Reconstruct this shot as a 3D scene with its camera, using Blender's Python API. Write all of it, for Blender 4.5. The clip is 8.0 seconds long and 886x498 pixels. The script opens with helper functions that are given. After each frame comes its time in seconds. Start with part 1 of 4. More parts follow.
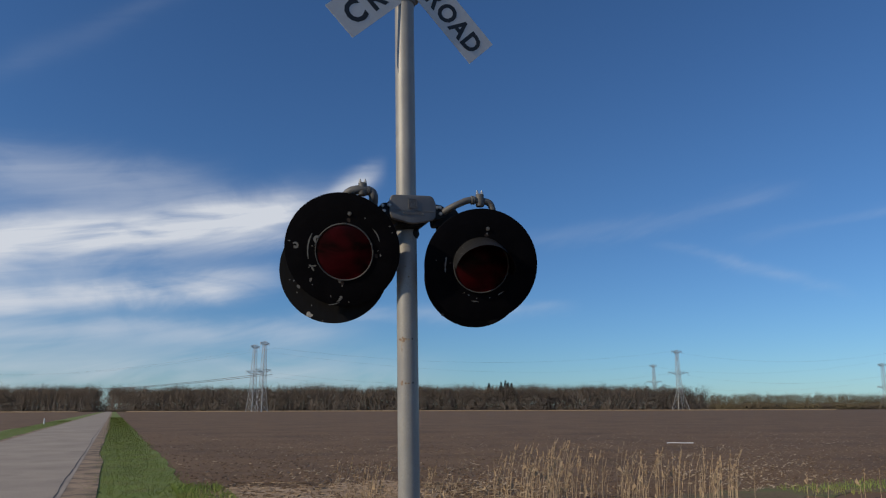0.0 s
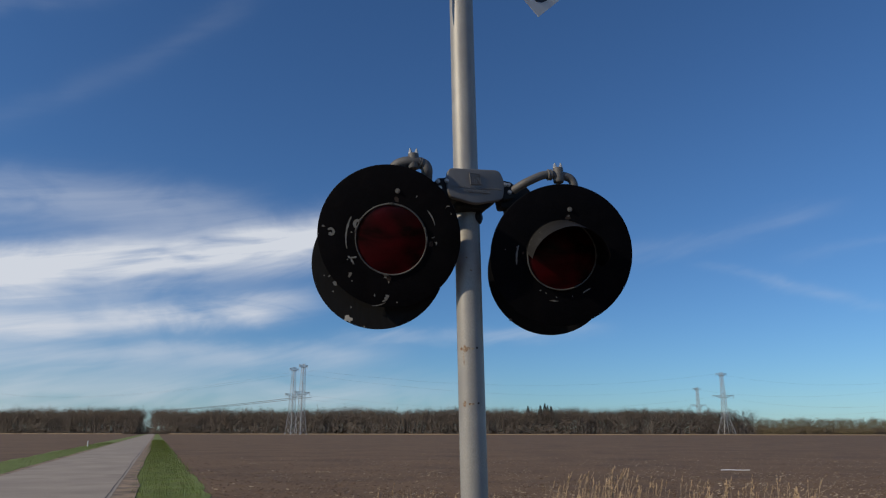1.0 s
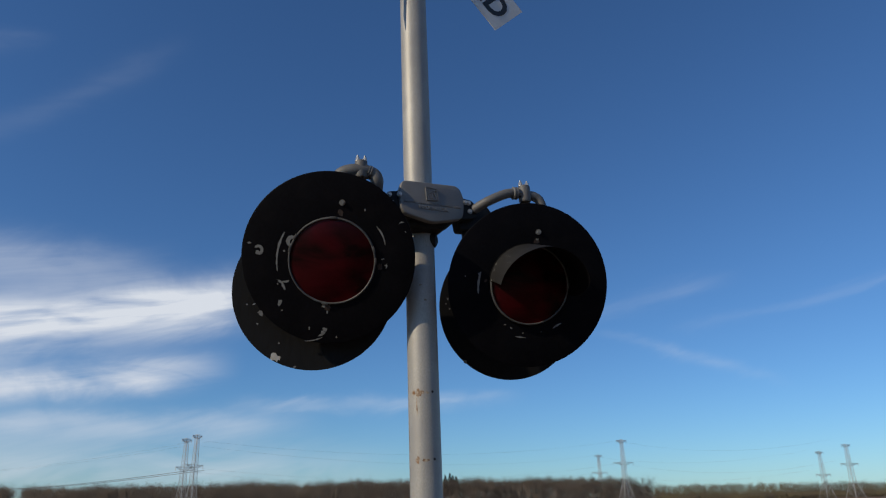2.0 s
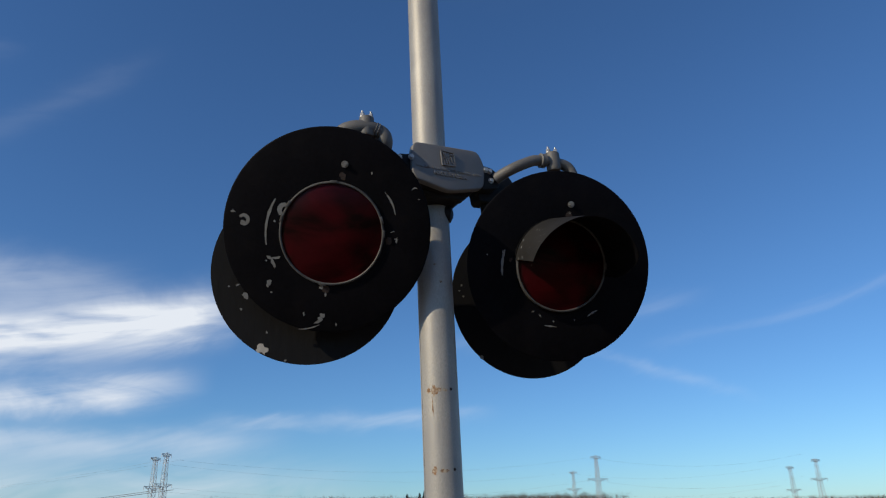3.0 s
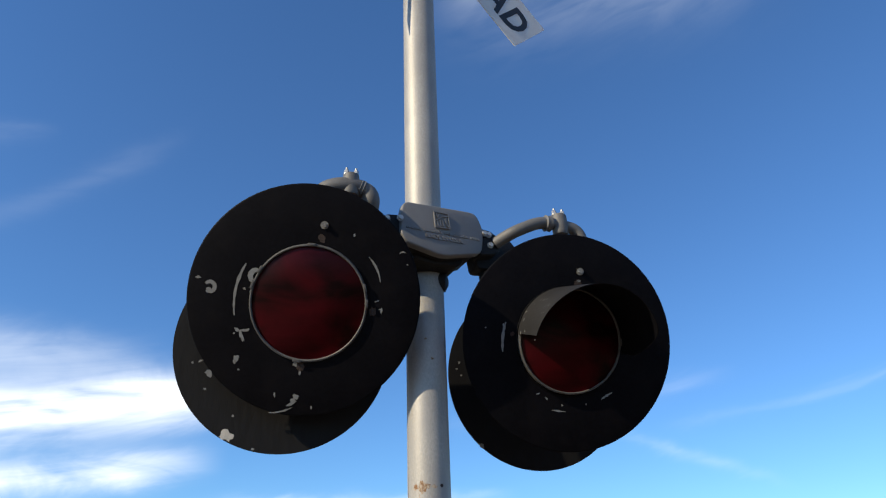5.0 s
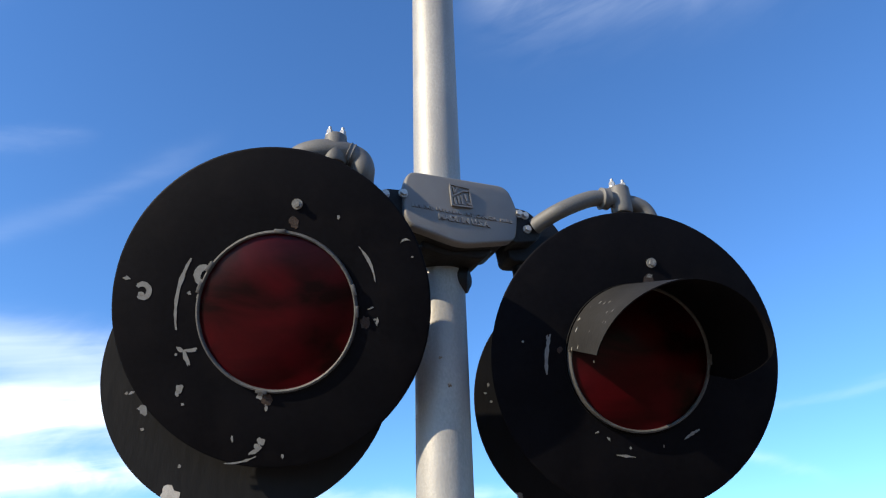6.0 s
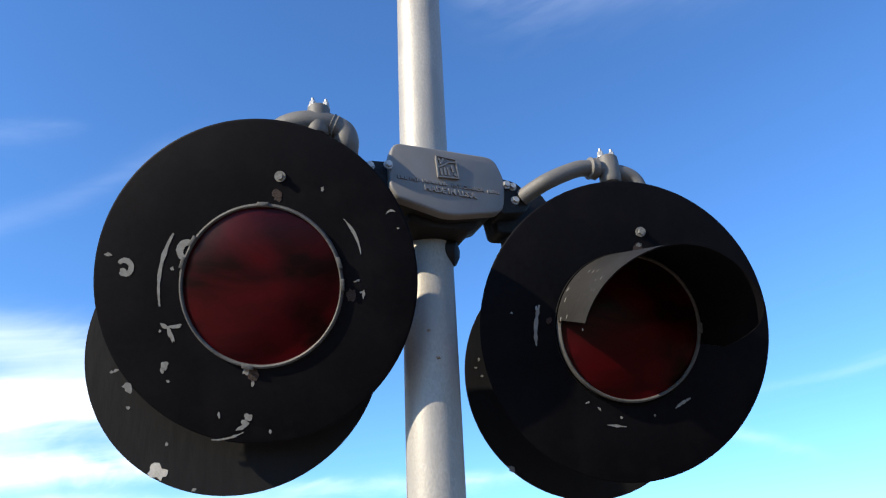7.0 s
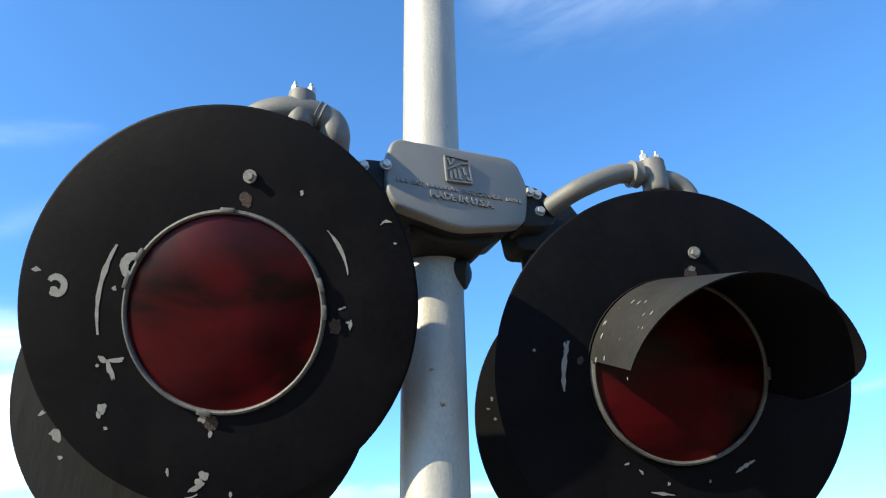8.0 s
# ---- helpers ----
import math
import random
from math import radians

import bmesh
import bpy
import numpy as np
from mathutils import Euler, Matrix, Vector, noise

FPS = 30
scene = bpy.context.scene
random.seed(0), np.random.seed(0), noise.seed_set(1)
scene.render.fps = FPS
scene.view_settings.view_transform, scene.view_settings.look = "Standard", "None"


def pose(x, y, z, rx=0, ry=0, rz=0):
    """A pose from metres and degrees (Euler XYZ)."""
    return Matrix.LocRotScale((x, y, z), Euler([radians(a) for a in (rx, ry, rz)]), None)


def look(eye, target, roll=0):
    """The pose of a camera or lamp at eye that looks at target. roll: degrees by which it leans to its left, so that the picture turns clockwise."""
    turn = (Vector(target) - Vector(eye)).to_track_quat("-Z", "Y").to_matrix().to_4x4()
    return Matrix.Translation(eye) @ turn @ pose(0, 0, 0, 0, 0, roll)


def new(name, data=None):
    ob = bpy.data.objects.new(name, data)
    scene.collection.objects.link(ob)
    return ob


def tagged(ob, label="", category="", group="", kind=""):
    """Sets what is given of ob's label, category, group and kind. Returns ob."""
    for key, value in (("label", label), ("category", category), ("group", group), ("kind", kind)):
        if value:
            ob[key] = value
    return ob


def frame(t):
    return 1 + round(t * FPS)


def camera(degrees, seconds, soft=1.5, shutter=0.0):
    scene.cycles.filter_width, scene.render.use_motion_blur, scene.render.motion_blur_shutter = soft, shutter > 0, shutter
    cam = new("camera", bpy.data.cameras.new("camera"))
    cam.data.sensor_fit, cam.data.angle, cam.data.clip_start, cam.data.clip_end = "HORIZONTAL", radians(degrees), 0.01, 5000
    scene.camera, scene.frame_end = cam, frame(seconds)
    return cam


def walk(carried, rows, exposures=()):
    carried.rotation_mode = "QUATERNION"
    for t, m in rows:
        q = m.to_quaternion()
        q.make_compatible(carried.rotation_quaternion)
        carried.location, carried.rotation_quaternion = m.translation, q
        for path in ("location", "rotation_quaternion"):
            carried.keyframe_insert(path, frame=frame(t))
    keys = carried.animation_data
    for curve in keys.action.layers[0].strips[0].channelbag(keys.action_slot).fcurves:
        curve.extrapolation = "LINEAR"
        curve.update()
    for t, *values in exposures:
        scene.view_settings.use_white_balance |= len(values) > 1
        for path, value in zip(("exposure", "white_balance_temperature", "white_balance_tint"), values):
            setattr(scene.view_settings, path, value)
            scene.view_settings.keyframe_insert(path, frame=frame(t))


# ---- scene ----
cam = camera(65.0, 8.0, soft=1.2)
PATH = [
    (0, (0.028, 0.083, 1.676), (0.028, 2.032, 2.123), -0.17),
    (0.3, (-0.002, 0.309, 1.664), (0.056, 2.269, 2.060), -0.23),
    (0.5, (-0.013, 0.514, 1.664), (0.015, 2.467, 2.093), -0.59),
    (0.7, (-0.037, 0.656, 1.680), (-0.087, 2.602, 2.139), -0.66),
    (1, (-0.119, 0.836, 1.693), (-0.224, 2.767, 2.202), 0.07),
    (1.2, (-0.197, 0.934, 1.679), (-0.214, 2.857, 2.235), 0.25),
    (1.5, (-0.286, 1.051, 1.686), (-0.216, 2.960, 2.278), -0.82),
    (1.8, (-0.307, 1.179, 1.679), (-0.172, 3.069, 2.322), -1.10),
    (2, (-0.298, 1.304, 1.665), (-0.138, 3.175, 2.352), -1.18),
    (2.2, (-0.304, 1.427, 1.682), (-0.147, 3.293, 2.384), -1.23),
    (3.3, (-0.418, 1.776, 1.670), (-0.172, 3.609, 2.432), -1.87),
    (3.5, (-0.363, 1.810, 1.681), (-0.150, 3.630, 2.482), -1.91),
    (4, (-0.277, 1.847, 1.684), (-0.139, 3.627, 2.585), -1.18),
    (4.5, (-0.285, 1.842, 1.676), (-0.133, 3.616, 2.586), -0.60),
    (4.7, (-0.306, 1.832, 1.687), (-0.128, 3.602, 2.601), -0.92),
    (5.8, (-0.266, 2.408, 1.960), (-0.139, 4.157, 2.922), -1.04),
    (6, (-0.230, 2.406, 1.972), (-0.149, 4.180, 2.891), -0.47),
    (6.5, (-0.241, 2.436, 1.940), (-0.128, 4.219, 2.840), -1.79),
    (7, (-0.213, 2.435, 1.952), (-0.117, 4.226, 2.838), -1.62),
    (7.5, (-0.185, 2.530, 2.006), (-0.143, 4.306, 2.924), 0.11),
    (8, (-0.194, 2.661, 2.087), (-0.133, 4.443, 2.993), -0.03),
]
EXPOSURES = [(0, -0.45, 6500, 10), (1.5, -0.38, 6500, 10), (2.2, -0.28, 6500, 9), (3.5, 0.10, 6650, 8), (4.0, 0.34, 6700, 7), (4.5, 0.38, 6700, 7), (5.8, 0.88, 6500, 9), (6.5, 1.05, 6400, 9), (7.0, 1.08, 6400, 9), (7.5, 1.22, 6500, 6), (8.0, 1.55, 6600, 0)]
walk(cam, [(t, look(eye, target, roll)) for t, eye, target, roll in PATH], EXPOSURES)

# ---- world, sun, exposure ----
SUN_FROM = Vector((-0.780, -0.415, 0.469)).normalized()
world = bpy.data.worlds.new("sky")
scene.world = world
world.use_nodes = True
wn, wl = world.node_tree.nodes, world.node_tree.links
wn.clear()


def wmath(op, a, b=None, c=None, clamp=False):
    n = wn.new("ShaderNodeMath")
    n.operation, n.use_clamp = op, clamp
    for i, v in enumerate((a, b, c)):
        if v is None:
            continue
        if isinstance(v, (int, float)):
            n.inputs[i].default_value = v
        else:
            wl.new(v, n.inputs[i])
    return n.outputs[0]


sky = wn.new("ShaderNodeTexSky")
sky.sky_type, sky.sun_disc = "NISHITA", False
sky.sun_elevation = math.asin(SUN_FROM.z)
sky.sun_rotation = math.atan2(SUN_FROM.x, SUN_FROM.y) % (2 * math.pi)
sky.altitude, sky.air_density, sky.dust_density, sky.ozone_density = 200, 1.0, 0.15, 3.0
coord = wn.new("ShaderNodeTexCoord")
split = wn.new("ShaderNodeSeparateXYZ")
wl.new(coord.outputs["Generated"], split.inputs[0])
azim = wmath("MULTIPLY", wmath("ARCTAN2", split.outputs[0], split.outputs[1]), 57.2958)
elev = wmath("MULTIPLY", wmath("ARCSINE", split.outputs[2]), 57.2958)


def wnoise(scale, along, across, slope, detail=6.0, seed=0.0, rough=0.6, distort=0.6):
    """Noise over azimuth and elevation, drawn out along a slanting line."""
    comb = wn.new("ShaderNodeCombineXYZ")
    wl.new(wmath("MULTIPLY", azim, along), comb.inputs[0])
    wl.new(wmath("MULTIPLY", wmath("SUBTRACT", elev, wmath("MULTIPLY", azim, slope)), across), comb.inputs[1])
    comb.inputs[2].default_value = seed
    n = wn.new("ShaderNodeTexNoise")
    n.inputs["Scale"].default_value, n.inputs["Detail"].default_value = scale, detail
    n.inputs["Roughness"].default_value, n.inputs["Distortion"].default_value = rough, distort
    wl.new(comb.outputs[0], n.inputs["Vector"])
    return n.outputs["Fac"]


def ramp(x, lo, hi):
    n = wn.new("ShaderNodeMapRange")
    n.interpolation_type = "SMOOTHSTEP"
    n.inputs[1].default_value, n.inputs[2].default_value = lo, hi
    wl.new(x, n.inputs[0])
    return n.outputs[0]


def streak(u0, v0, slope, sigma, left, right, fade, strength, bend=0.0):
    """One band of cirrus about a line through azimuth u0, elevation v0."""
    du = wmath("SUBTRACT", azim, u0)
    line = wmath("ADD", wmath("MULTIPLY_ADD", du, slope, v0), wmath("MULTIPLY", wmath("MULTIPLY", du, du), bend))
    d = wmath("DIVIDE", wmath("SUBTRACT", wmath("ADD", elev, wobble), line), sigma)
    g = wmath("POWER", 2.71828, wmath("MULTIPLY", wmath("MULTIPLY", d, d), -1.0))
    g = wmath("MULTIPLY", g, ramp(azim, left, left + fade))
    g = wmath("MULTIPLY", g, wmath("SUBTRACT", 1.0, ramp(azim, right - fade, right)))
    return wmath("MULTIPLY", g, strength)


wobble = wmath("MULTIPLY", wmath("SUBTRACT", wnoise(1.0, 0.10, 0.25, 0.2, 5, 3.1), 0.5), 2.6)
STREAKS = [
    (-19, 14.1, 0.21, 1.75, -75, -8.0, 6, 1.35, 0.0),
    (-28, 16.4, 0.05, 1.8, -70, -15, 10, 0.34, 0.0),
    (-26, 8.5, 0.12, 1.15, -80, -11, 8, 0.85, 0.0),
    (-24, 5.6, 0.03, 1.0, -80, -4, 10, 0.4, 0.0),
    (-20, 2.6, 0.0, 2.0, -90, 4, 18, 0.45, 0.0),
    (-6.5, 18.6, 0.5, 1.0, -11, -4.5, 3, 0.75, 0.0),
    (-27, 28.6, 0.70, 1.1, -45, -17, 6, 0.040, 0.0),
    (-34, 30.5, 0.35, 0.7, -50, -28, 4, 0.06, 0.0),
    (22, 48.5, -0.05, 4.0, 2, 44, 10, 0.20, 0.0),
    (-38, 44.0, 1.2, 2.5, -55, -27, 6, 0.17, 0.0),
    (25, 10.2, -0.35, 0.45, 16, 32, 6, 0.15, 0.0),
    (14, 14.2, 0.12, 0.6, 4, 30, 6, 0.085, 0.0),
    (32, 13.6, 0.15, 0.5, 22, 60, 6, 0.08, 0.0),
    (0, 7.6, 0.02, 0.5, -14, 12, 7, 0.25, 0.0),
    (110, 20.0, 0.1, 6.0, 60, 175, 20, 0.4, 0.0),
]
total = None
for row in STREAKS:
    s = streak(*row)
    total = s if total is None else wmath("ADD", total, s)
fibre = wnoise(1.0, 0.07, 0.7, 0.2, 5, 1.7, 0.55, 1.2)
puff = wnoise(1.0, 0.09, 0.26, 0.17, 5, 7.3, 0.5, 1.0)
grain = wmath("ADD", wmath("MULTIPLY", ramp(fibre, 0.22, 0.78), 0.34), wmath("MULTIPLY", ramp(puff, 0.22, 0.62), 0.84))
cover = wmath("MULTIPLY", total, grain, clamp=True)
tint = wn.new("ShaderNodeMix")
tint.data_type, tint.blend_type = "RGBA", "MULTIPLY"
tint.inputs[0].default_value = 1.0
tint.inputs[7].default_value = (0.59, 0.91, 1.25, 1)
wl.new(sky.outputs[0], tint.inputs[6])
veil = wn.new("ShaderNodeMix")
veil.data_type = "RGBA"
wl.new(cover, veil.inputs[0])
wl.new(tint.outputs[2], veil.inputs[6])
veil.inputs[7].default_value = (8.4, 8.9, 9.8, 1)
back = wn.new("ShaderNodeBackground")
back.inputs["Strength"].default_value = 0.10
wl.new(veil.outputs[2], back.inputs["Color"])
wo = wn.new("ShaderNodeOutputWorld")
wl.new(back.outputs[0], wo.inputs["Surface"])

sun = new("sun", bpy.data.lights.new("sun", "SUN"))
sun.data.energy, sun.data.angle, sun.data.color = 4.2, radians(0.5), (1.0, 0.85, 0.63)
sun.matrix_world = look(SUN_FROM * 50, (0, 0, 0))


# ---- materials ----
def material(name, color, rough=0.6, metal=0.0, vary=0.25, scale=8.0, fine=60.0, bump=0.0, second=None, mix=(0.45, 0.62), coords="Object", stretch=(1, 1, 1), coat=0.0, per_object=0.0, gloss=0.5):
    """A node material whose colour wanders at two scales, with fine relief; second: a stain colour that noise lays over it."""
    m = bpy.data.materials.new(name)
    m.use_nodes = True
    nt = m.node_tree
    b = nt.nodes["Principled BSDF"]
    b.inputs["Roughness"].default_value, b.inputs["Metallic"].default_value = rough, metal
    b.inputs["Coat Weight"].default_value, b.inputs["Specular IOR Level"].default_value = coat, gloss
    tc = nt.nodes.new("ShaderNodeTexCoord")
    mp = nt.nodes.new("ShaderNodeMapping")
    mp.inputs["Scale"].default_value = stretch
    nt.links.new(tc.outputs[coords], mp.inputs["Vector"])

    def tex(s, d):
        n = nt.nodes.new("ShaderNodeTexNoise")
        n.inputs["Scale"].default_value, n.inputs["Detail"].default_value = s, d
        nt.links.new(mp.outputs[0], n.inputs["Vector"])
        return n.outputs["Fac"]

    big, small = tex(scale, 5), tex(fine, 4)
    add = nt.nodes.new("ShaderNodeMath")
    add.operation = "ADD"
    nt.links.new(big, add.inputs[0])
    nt.links.new(small, add.inputs[1])
    rng = nt.nodes.new("ShaderNodeMapRange")
    rng.inputs[1].default_value, rng.inputs[2].default_value = 0.7, 1.3
    rng.inputs[3].default_value, rng.inputs[4].default_value = 1 - vary, 1 + vary
    nt.links.new(add.outputs[0], rng.inputs[0])
    value = rng.outputs[0]
    if per_object:
        info = nt.nodes.new("ShaderNodeObjectInfo")
        pr = nt.nodes.new("ShaderNodeMapRange")
        pr.inputs[3].default_value, pr.inputs[4].default_value = 1 - per_object, 1 + per_object
        nt.links.new(info.outputs["Random"], pr.inputs[0])
        mul = nt.nodes.new("ShaderNodeMath")
        mul.operation = "MULTIPLY"
        nt.links.new(value, mul.inputs[0])
        nt.links.new(pr.outputs[0], mul.inputs[1])
        value = mul.outputs[0]
    hue = nt.nodes.new("ShaderNodeHueSaturation")
    hue.inputs["Color"].default_value = (*color, 1)
    nt.links.new(value, hue.inputs["Value"])
    out = hue.outputs[0]
    if second:
        st = nt.nodes.new("ShaderNodeMapRange")
        st.inputs[1].default_value, st.inputs[2].default_value = mix
        nt.links.new(tex(scale * 1.7, 6), st.inputs[0])
        mx = nt.nodes.new("ShaderNodeMix")
        mx.data_type = "RGBA"
        nt.links.new(st.outputs[0], mx.inputs[0])
        nt.links.new(out, mx.inputs[6])
        mx.inputs[7].default_value = (*second, 1)
        out = mx.outputs[2]
    nt.links.new(out, b.inputs["Base Color"])
    if bump:
        bp = nt.nodes.new("ShaderNodeBump")
        bp.inputs["Strength"].default_value, bp.inputs["Distance"].default_value = bump, 0.02
        nt.links.new(small, bp.inputs["Height"])
        nt.links.new(bp.outputs[0], b.inputs["Normal"])
    return m


M = {}
M["mast"] = material("galvanised_pipe", (0.30, 0.29, 0.268), 0.52, 0.2, 0.16, 9.0, 240.0, 0.08, second=(0.265, 0.258, 0.245), mix=(0.45, 0.68), stretch=(1, 1, 0.55))
M["cast"] = material("grey_cast_paint", (0.138, 0.137, 0.138), 0.58, 0.05, 0.14, 14.0, 420.0, 0.06)
M["pipe"] = material("grey_pipe_paint", (0.100, 0.099, 0.098), 0.6, 0.05, 0.18, 14.0, 300.0, 0.08)
# Blacker than the metal itself: shade under the box is put into the colour
M["cast_shade_dark"] = material("shade_darkened_cast", (0.0095, 0.0095, 0.0105), 0.65, 0.0, 0.25, 14.0, 120.0, 0.12, gloss=0.25)
M["black"] = material("matt_black_paint", (0.0036, 0.0035, 0.0042), 0.55, 0.0, 0.35, 9.0, 90.0, 0.03, second=(0.0058, 0.0052, 0.0056), mix=(0.5, 0.75), gloss=0.055)
# back sheets and housings: a lighter black than the front faces
M["black_back"] = material("lighter_black_sheet", (0.0066, 0.0066, 0.0072), 0.65, 0.0, 0.22, 6.0, 60.0, 0.06, stretch=(1, 1, 0.3), gloss=0.15)
M["black"].node_tree.nodes["Principled BSDF"].inputs["Specular Tint"].default_value = (0.72, 0.76, 1.0, 1)
# lighter black for the hood's outer side, its inside gets the unlit one
M["hood"] = material("hood_outer_black", (0.0155, 0.0152, 0.0155), 0.6, 0.0, 0.3, 9.0, 120.0, 0.05, gloss=0.25)
M["chip"] = material("bare_grey_metal", (0.165, 0.168, 0.166), 0.65, 0.1, 0.22, 90.0, 400.0, 0.1)
M["pale"] = material("pale_bare_patch", (0.40, 0.38, 0.34), 0.7, 0.0, 0.2, 60.0, 300.0, 0.1)
M["rim"] = material("worn_aluminium_ring", (0.062, 0.063, 0.064), 0.65, 0.15, 0.35, 25.0, 160.0, 0.08)
M["bolt"] = material("zinc_bolt", (0.38, 0.38, 0.37), 0.45, 0.5, 0.2, 60.0, 300.0, 0.05)
M["dull_bolt"] = material("dull_zinc_bolt", (0.17, 0.17, 0.165), 0.55, 0.3, 0.35, 90.0, 400.0, 0.1)
M["rust"] = material("rust", (0.022, 0.012, 0.009), 0.85, 0.0, 0.4, 60.0, 260.0, 0.2)
M["mirror"] = material("reflector", (0.45, 0.43, 0.42), 0.75, 1.0, 0.05, 10.0, 60.0)
M["sign"] = material("white_sign_sheet", (0.56, 0.56, 0.55), 0.45, 0.0, 0.05, 5.0, 60.0)
M["letter"] = material("black_letter_film", (0.015, 0.015, 0.017), 0.5, 0.0, 0.1)

# red moulded lens: deep glass, a little milky, streaks of colour imitating inner reflections
lens_mat = bpy.data.materials.new("red_lens")
lens_mat.use_nodes = True
lens_nt = lens_mat.node_tree
lb = lens_nt.nodes["Principled BSDF"]
lens_co = lens_nt.nodes.new("ShaderNodeTexCoord")
lens_no = lens_nt.nodes.new("ShaderNodeTexNoise")
lens_no.inputs["Scale"].default_value, lens_no.inputs["Detail"].default_value, lens_no.inputs["Distortion"].default_value = 8.0, 6.0, 0.5
lens_mp = lens_nt.nodes.new("ShaderNodeMapping")
lens_mp.inputs["Scale"].default_value, lens_mp.inputs["Rotation"].default_value = (0.65, 1.0, 1.3), (0, 0.4, 0)
lens_nt.links.new(lens_co.outputs["Object"], lens_mp.inputs["Vector"])
lens_nt.links.new(lens_mp.outputs[0], lens_no.inputs["Vector"])
lens_cr = lens_nt.nodes.new("ShaderNodeValToRGB")
lens_cr.color_ramp.elements[0].position, lens_cr.color_ramp.elements[1].position = 0.40, 0.64
lens_cr.color_ramp.elements[0].color, lens_cr.color_ramp.elements[1].color = (0.009, 0.0010, 0.0017, 1), (0.070, 0.0022, 0.0055, 1)
lens_nt.links.new(lens_no.outputs["Fac"], lens_cr.inputs[0])
lens_nt.links.new(lens_cr.outputs[0], lb.inputs["Base Color"])
lb.inputs["Roughness"].default_value = 0.3
lb.inputs["Transmission Weight"].default_value = 0.45
lb.inputs["IOR"].default_value = 1.25
lb.inputs["Specular IOR Level"].default_value = 0.12
M["lens"] = lens_mat

M["asphalt"] = material("old_asphalt", (0.355, 0.298, 0.235), 0.9, 0.0, 0.2, 0.35, 30.0, 0.2, second=(0.285, 0.24, 0.19), mix=(0.5, 0.7))
M["tar"] = material("tar_seal", (0.03, 0.03, 0.03), 0.7, 0.0, 0.3, 3.0, 20.0)
M["shoulder"] = material("gravel_shoulder", (0.33, 0.235, 0.15), 0.95, 0.0, 0.3, 0.9, 22.0, 0.5, second=(0.13, 0.10, 0.07))
M["soil"] = material("ploughed_soil", (0.132, 0.074, 0.031), 0.95, 0.0, 0.42, 0.16, 2.6, 0.8, second=(0.168, 0.098, 0.045), mix=(0.42, 0.68))
M["straw"] = material("stubble_straw", (0.31, 0.225, 0.14), 0.9, 0.0, 0.3, 3.0, 20.0)
M["stalk"] = material("pale_corn_stalk", (0.36, 0.285, 0.20), 0.9, 0.0, 0.35, 3.0, 20.0)
M["dust"] = material("dusty_headland", (0.42, 0.30, 0.19), 0.95, 0.0, 0.3, 0.6, 9.0, 0.5, second=(0.29, 0.19, 0.11), mix=(0.45, 0.65))
M["clod"] = material("soil_clod", (0.105, 0.064, 0.036), 0.95, 0.0, 0.3, 2.0, 14.0)
M["turf"] = material("verge_turf", (0.16, 0.215, 0.040), 0.9, 0.0, 0.35, 0.8, 14.0, 0.5, second=(0.19, 0.17, 0.06), mix=(0.55, 0.75))
M["grass"] = material("grass_blades", (0.185, 0.25, 0.042), 0.7, 0.0, 0.3, 0.5, 9.0, second=(0.24, 0.235, 0.065), mix=(0.5, 0.7))
M["thin_turf"] = material("thin_turf", (0.155, 0.115, 0.05), 0.95, 0.0, 0.3, 0.8, 12.0, 0.5, second=(0.12, 0.13, 0.04), mix=(0.5, 0.65))
M["dry"] = material("dry_reed", (0.37, 0.27, 0.165), 0.8, 0.0, 0.3, 4.0, 30.0)
M["plume"] = material("reed_plume", (0.39, 0.28, 0.17), 0.9, 0.0, 0.3, 6.0, 40.0)
M["stone"] = material("limestone_ballast", (0.62, 0.53, 0.41), 0.9, 0.0, 0.3, 5.0, 40.0, 0.2)
M["twig"] = material("bare_twigs", (0.138, 0.113, 0.094), 0.9, 0.0, 0.3, 0.05, 0.5, second=(0.104, 0.087, 0.074))
M["shrub"] = material("budding_scrub", (0.125, 0.102, 0.056), 0.9, 0.0, 0.3, 0.02, 0.4, second=(0.10, 0.08, 0.058))
M["pine"] = material("pine_needles", (0.022, 0.032, 0.022), 0.9, 0.0, 0.3, 0.2, 2.0)
M["steel"] = material("lattice_steel", (0.40, 0.41, 0.42), 0.5, 0.4, 0.15, 0.3, 4.0)
M["wire"] = material("weathered_wire", (0.16, 0.17, 0.18), 0.5, 0.4, 0.1, 0.1, 1.0)
M["rail"] = material("rusty_rail", (0.10, 0.065, 0.045), 0.7, 0.4, 0.3, 6.0, 60.0, 0.1)
M["tie"] = material("creosote_tie", (0.06, 0.045, 0.035), 0.9, 0.0, 0.3, 4.0, 40.0, 0.3)
M["pole"] = material("utility_pole_wood", (0.20, 0.16, 0.13), 0.85, 0.0, 0.2, 2.0, 20.0)
M["plastic"] = material("white_plastic", (0.75, 0.75, 0.74), 0.5, 0.0, 0.06, 2.0, 20.0)


# ---- mesh helpers ----
def mesh_of(bm, name, mat, smooth=40):
    me = bpy.data.meshes.new(name)
    bmesh.ops.recalc_face_normals(bm, faces=bm.faces)
    bm.to_mesh(me)
    bm.free()
    if mat:
        me.materials.append(mat)
    if smooth:
        me.shade_smooth()
        me.set_sharp_from_angle(angle=radians(smooth))
    return me


def part(name, bm, mat, parent, label="", m=None, smooth=40):
    ob = new(name, mesh_of(bm, name, mat, smooth))
    ob.parent = parent
    if m is not None:
        ob.matrix_basis = m
    return tagged(ob, label)


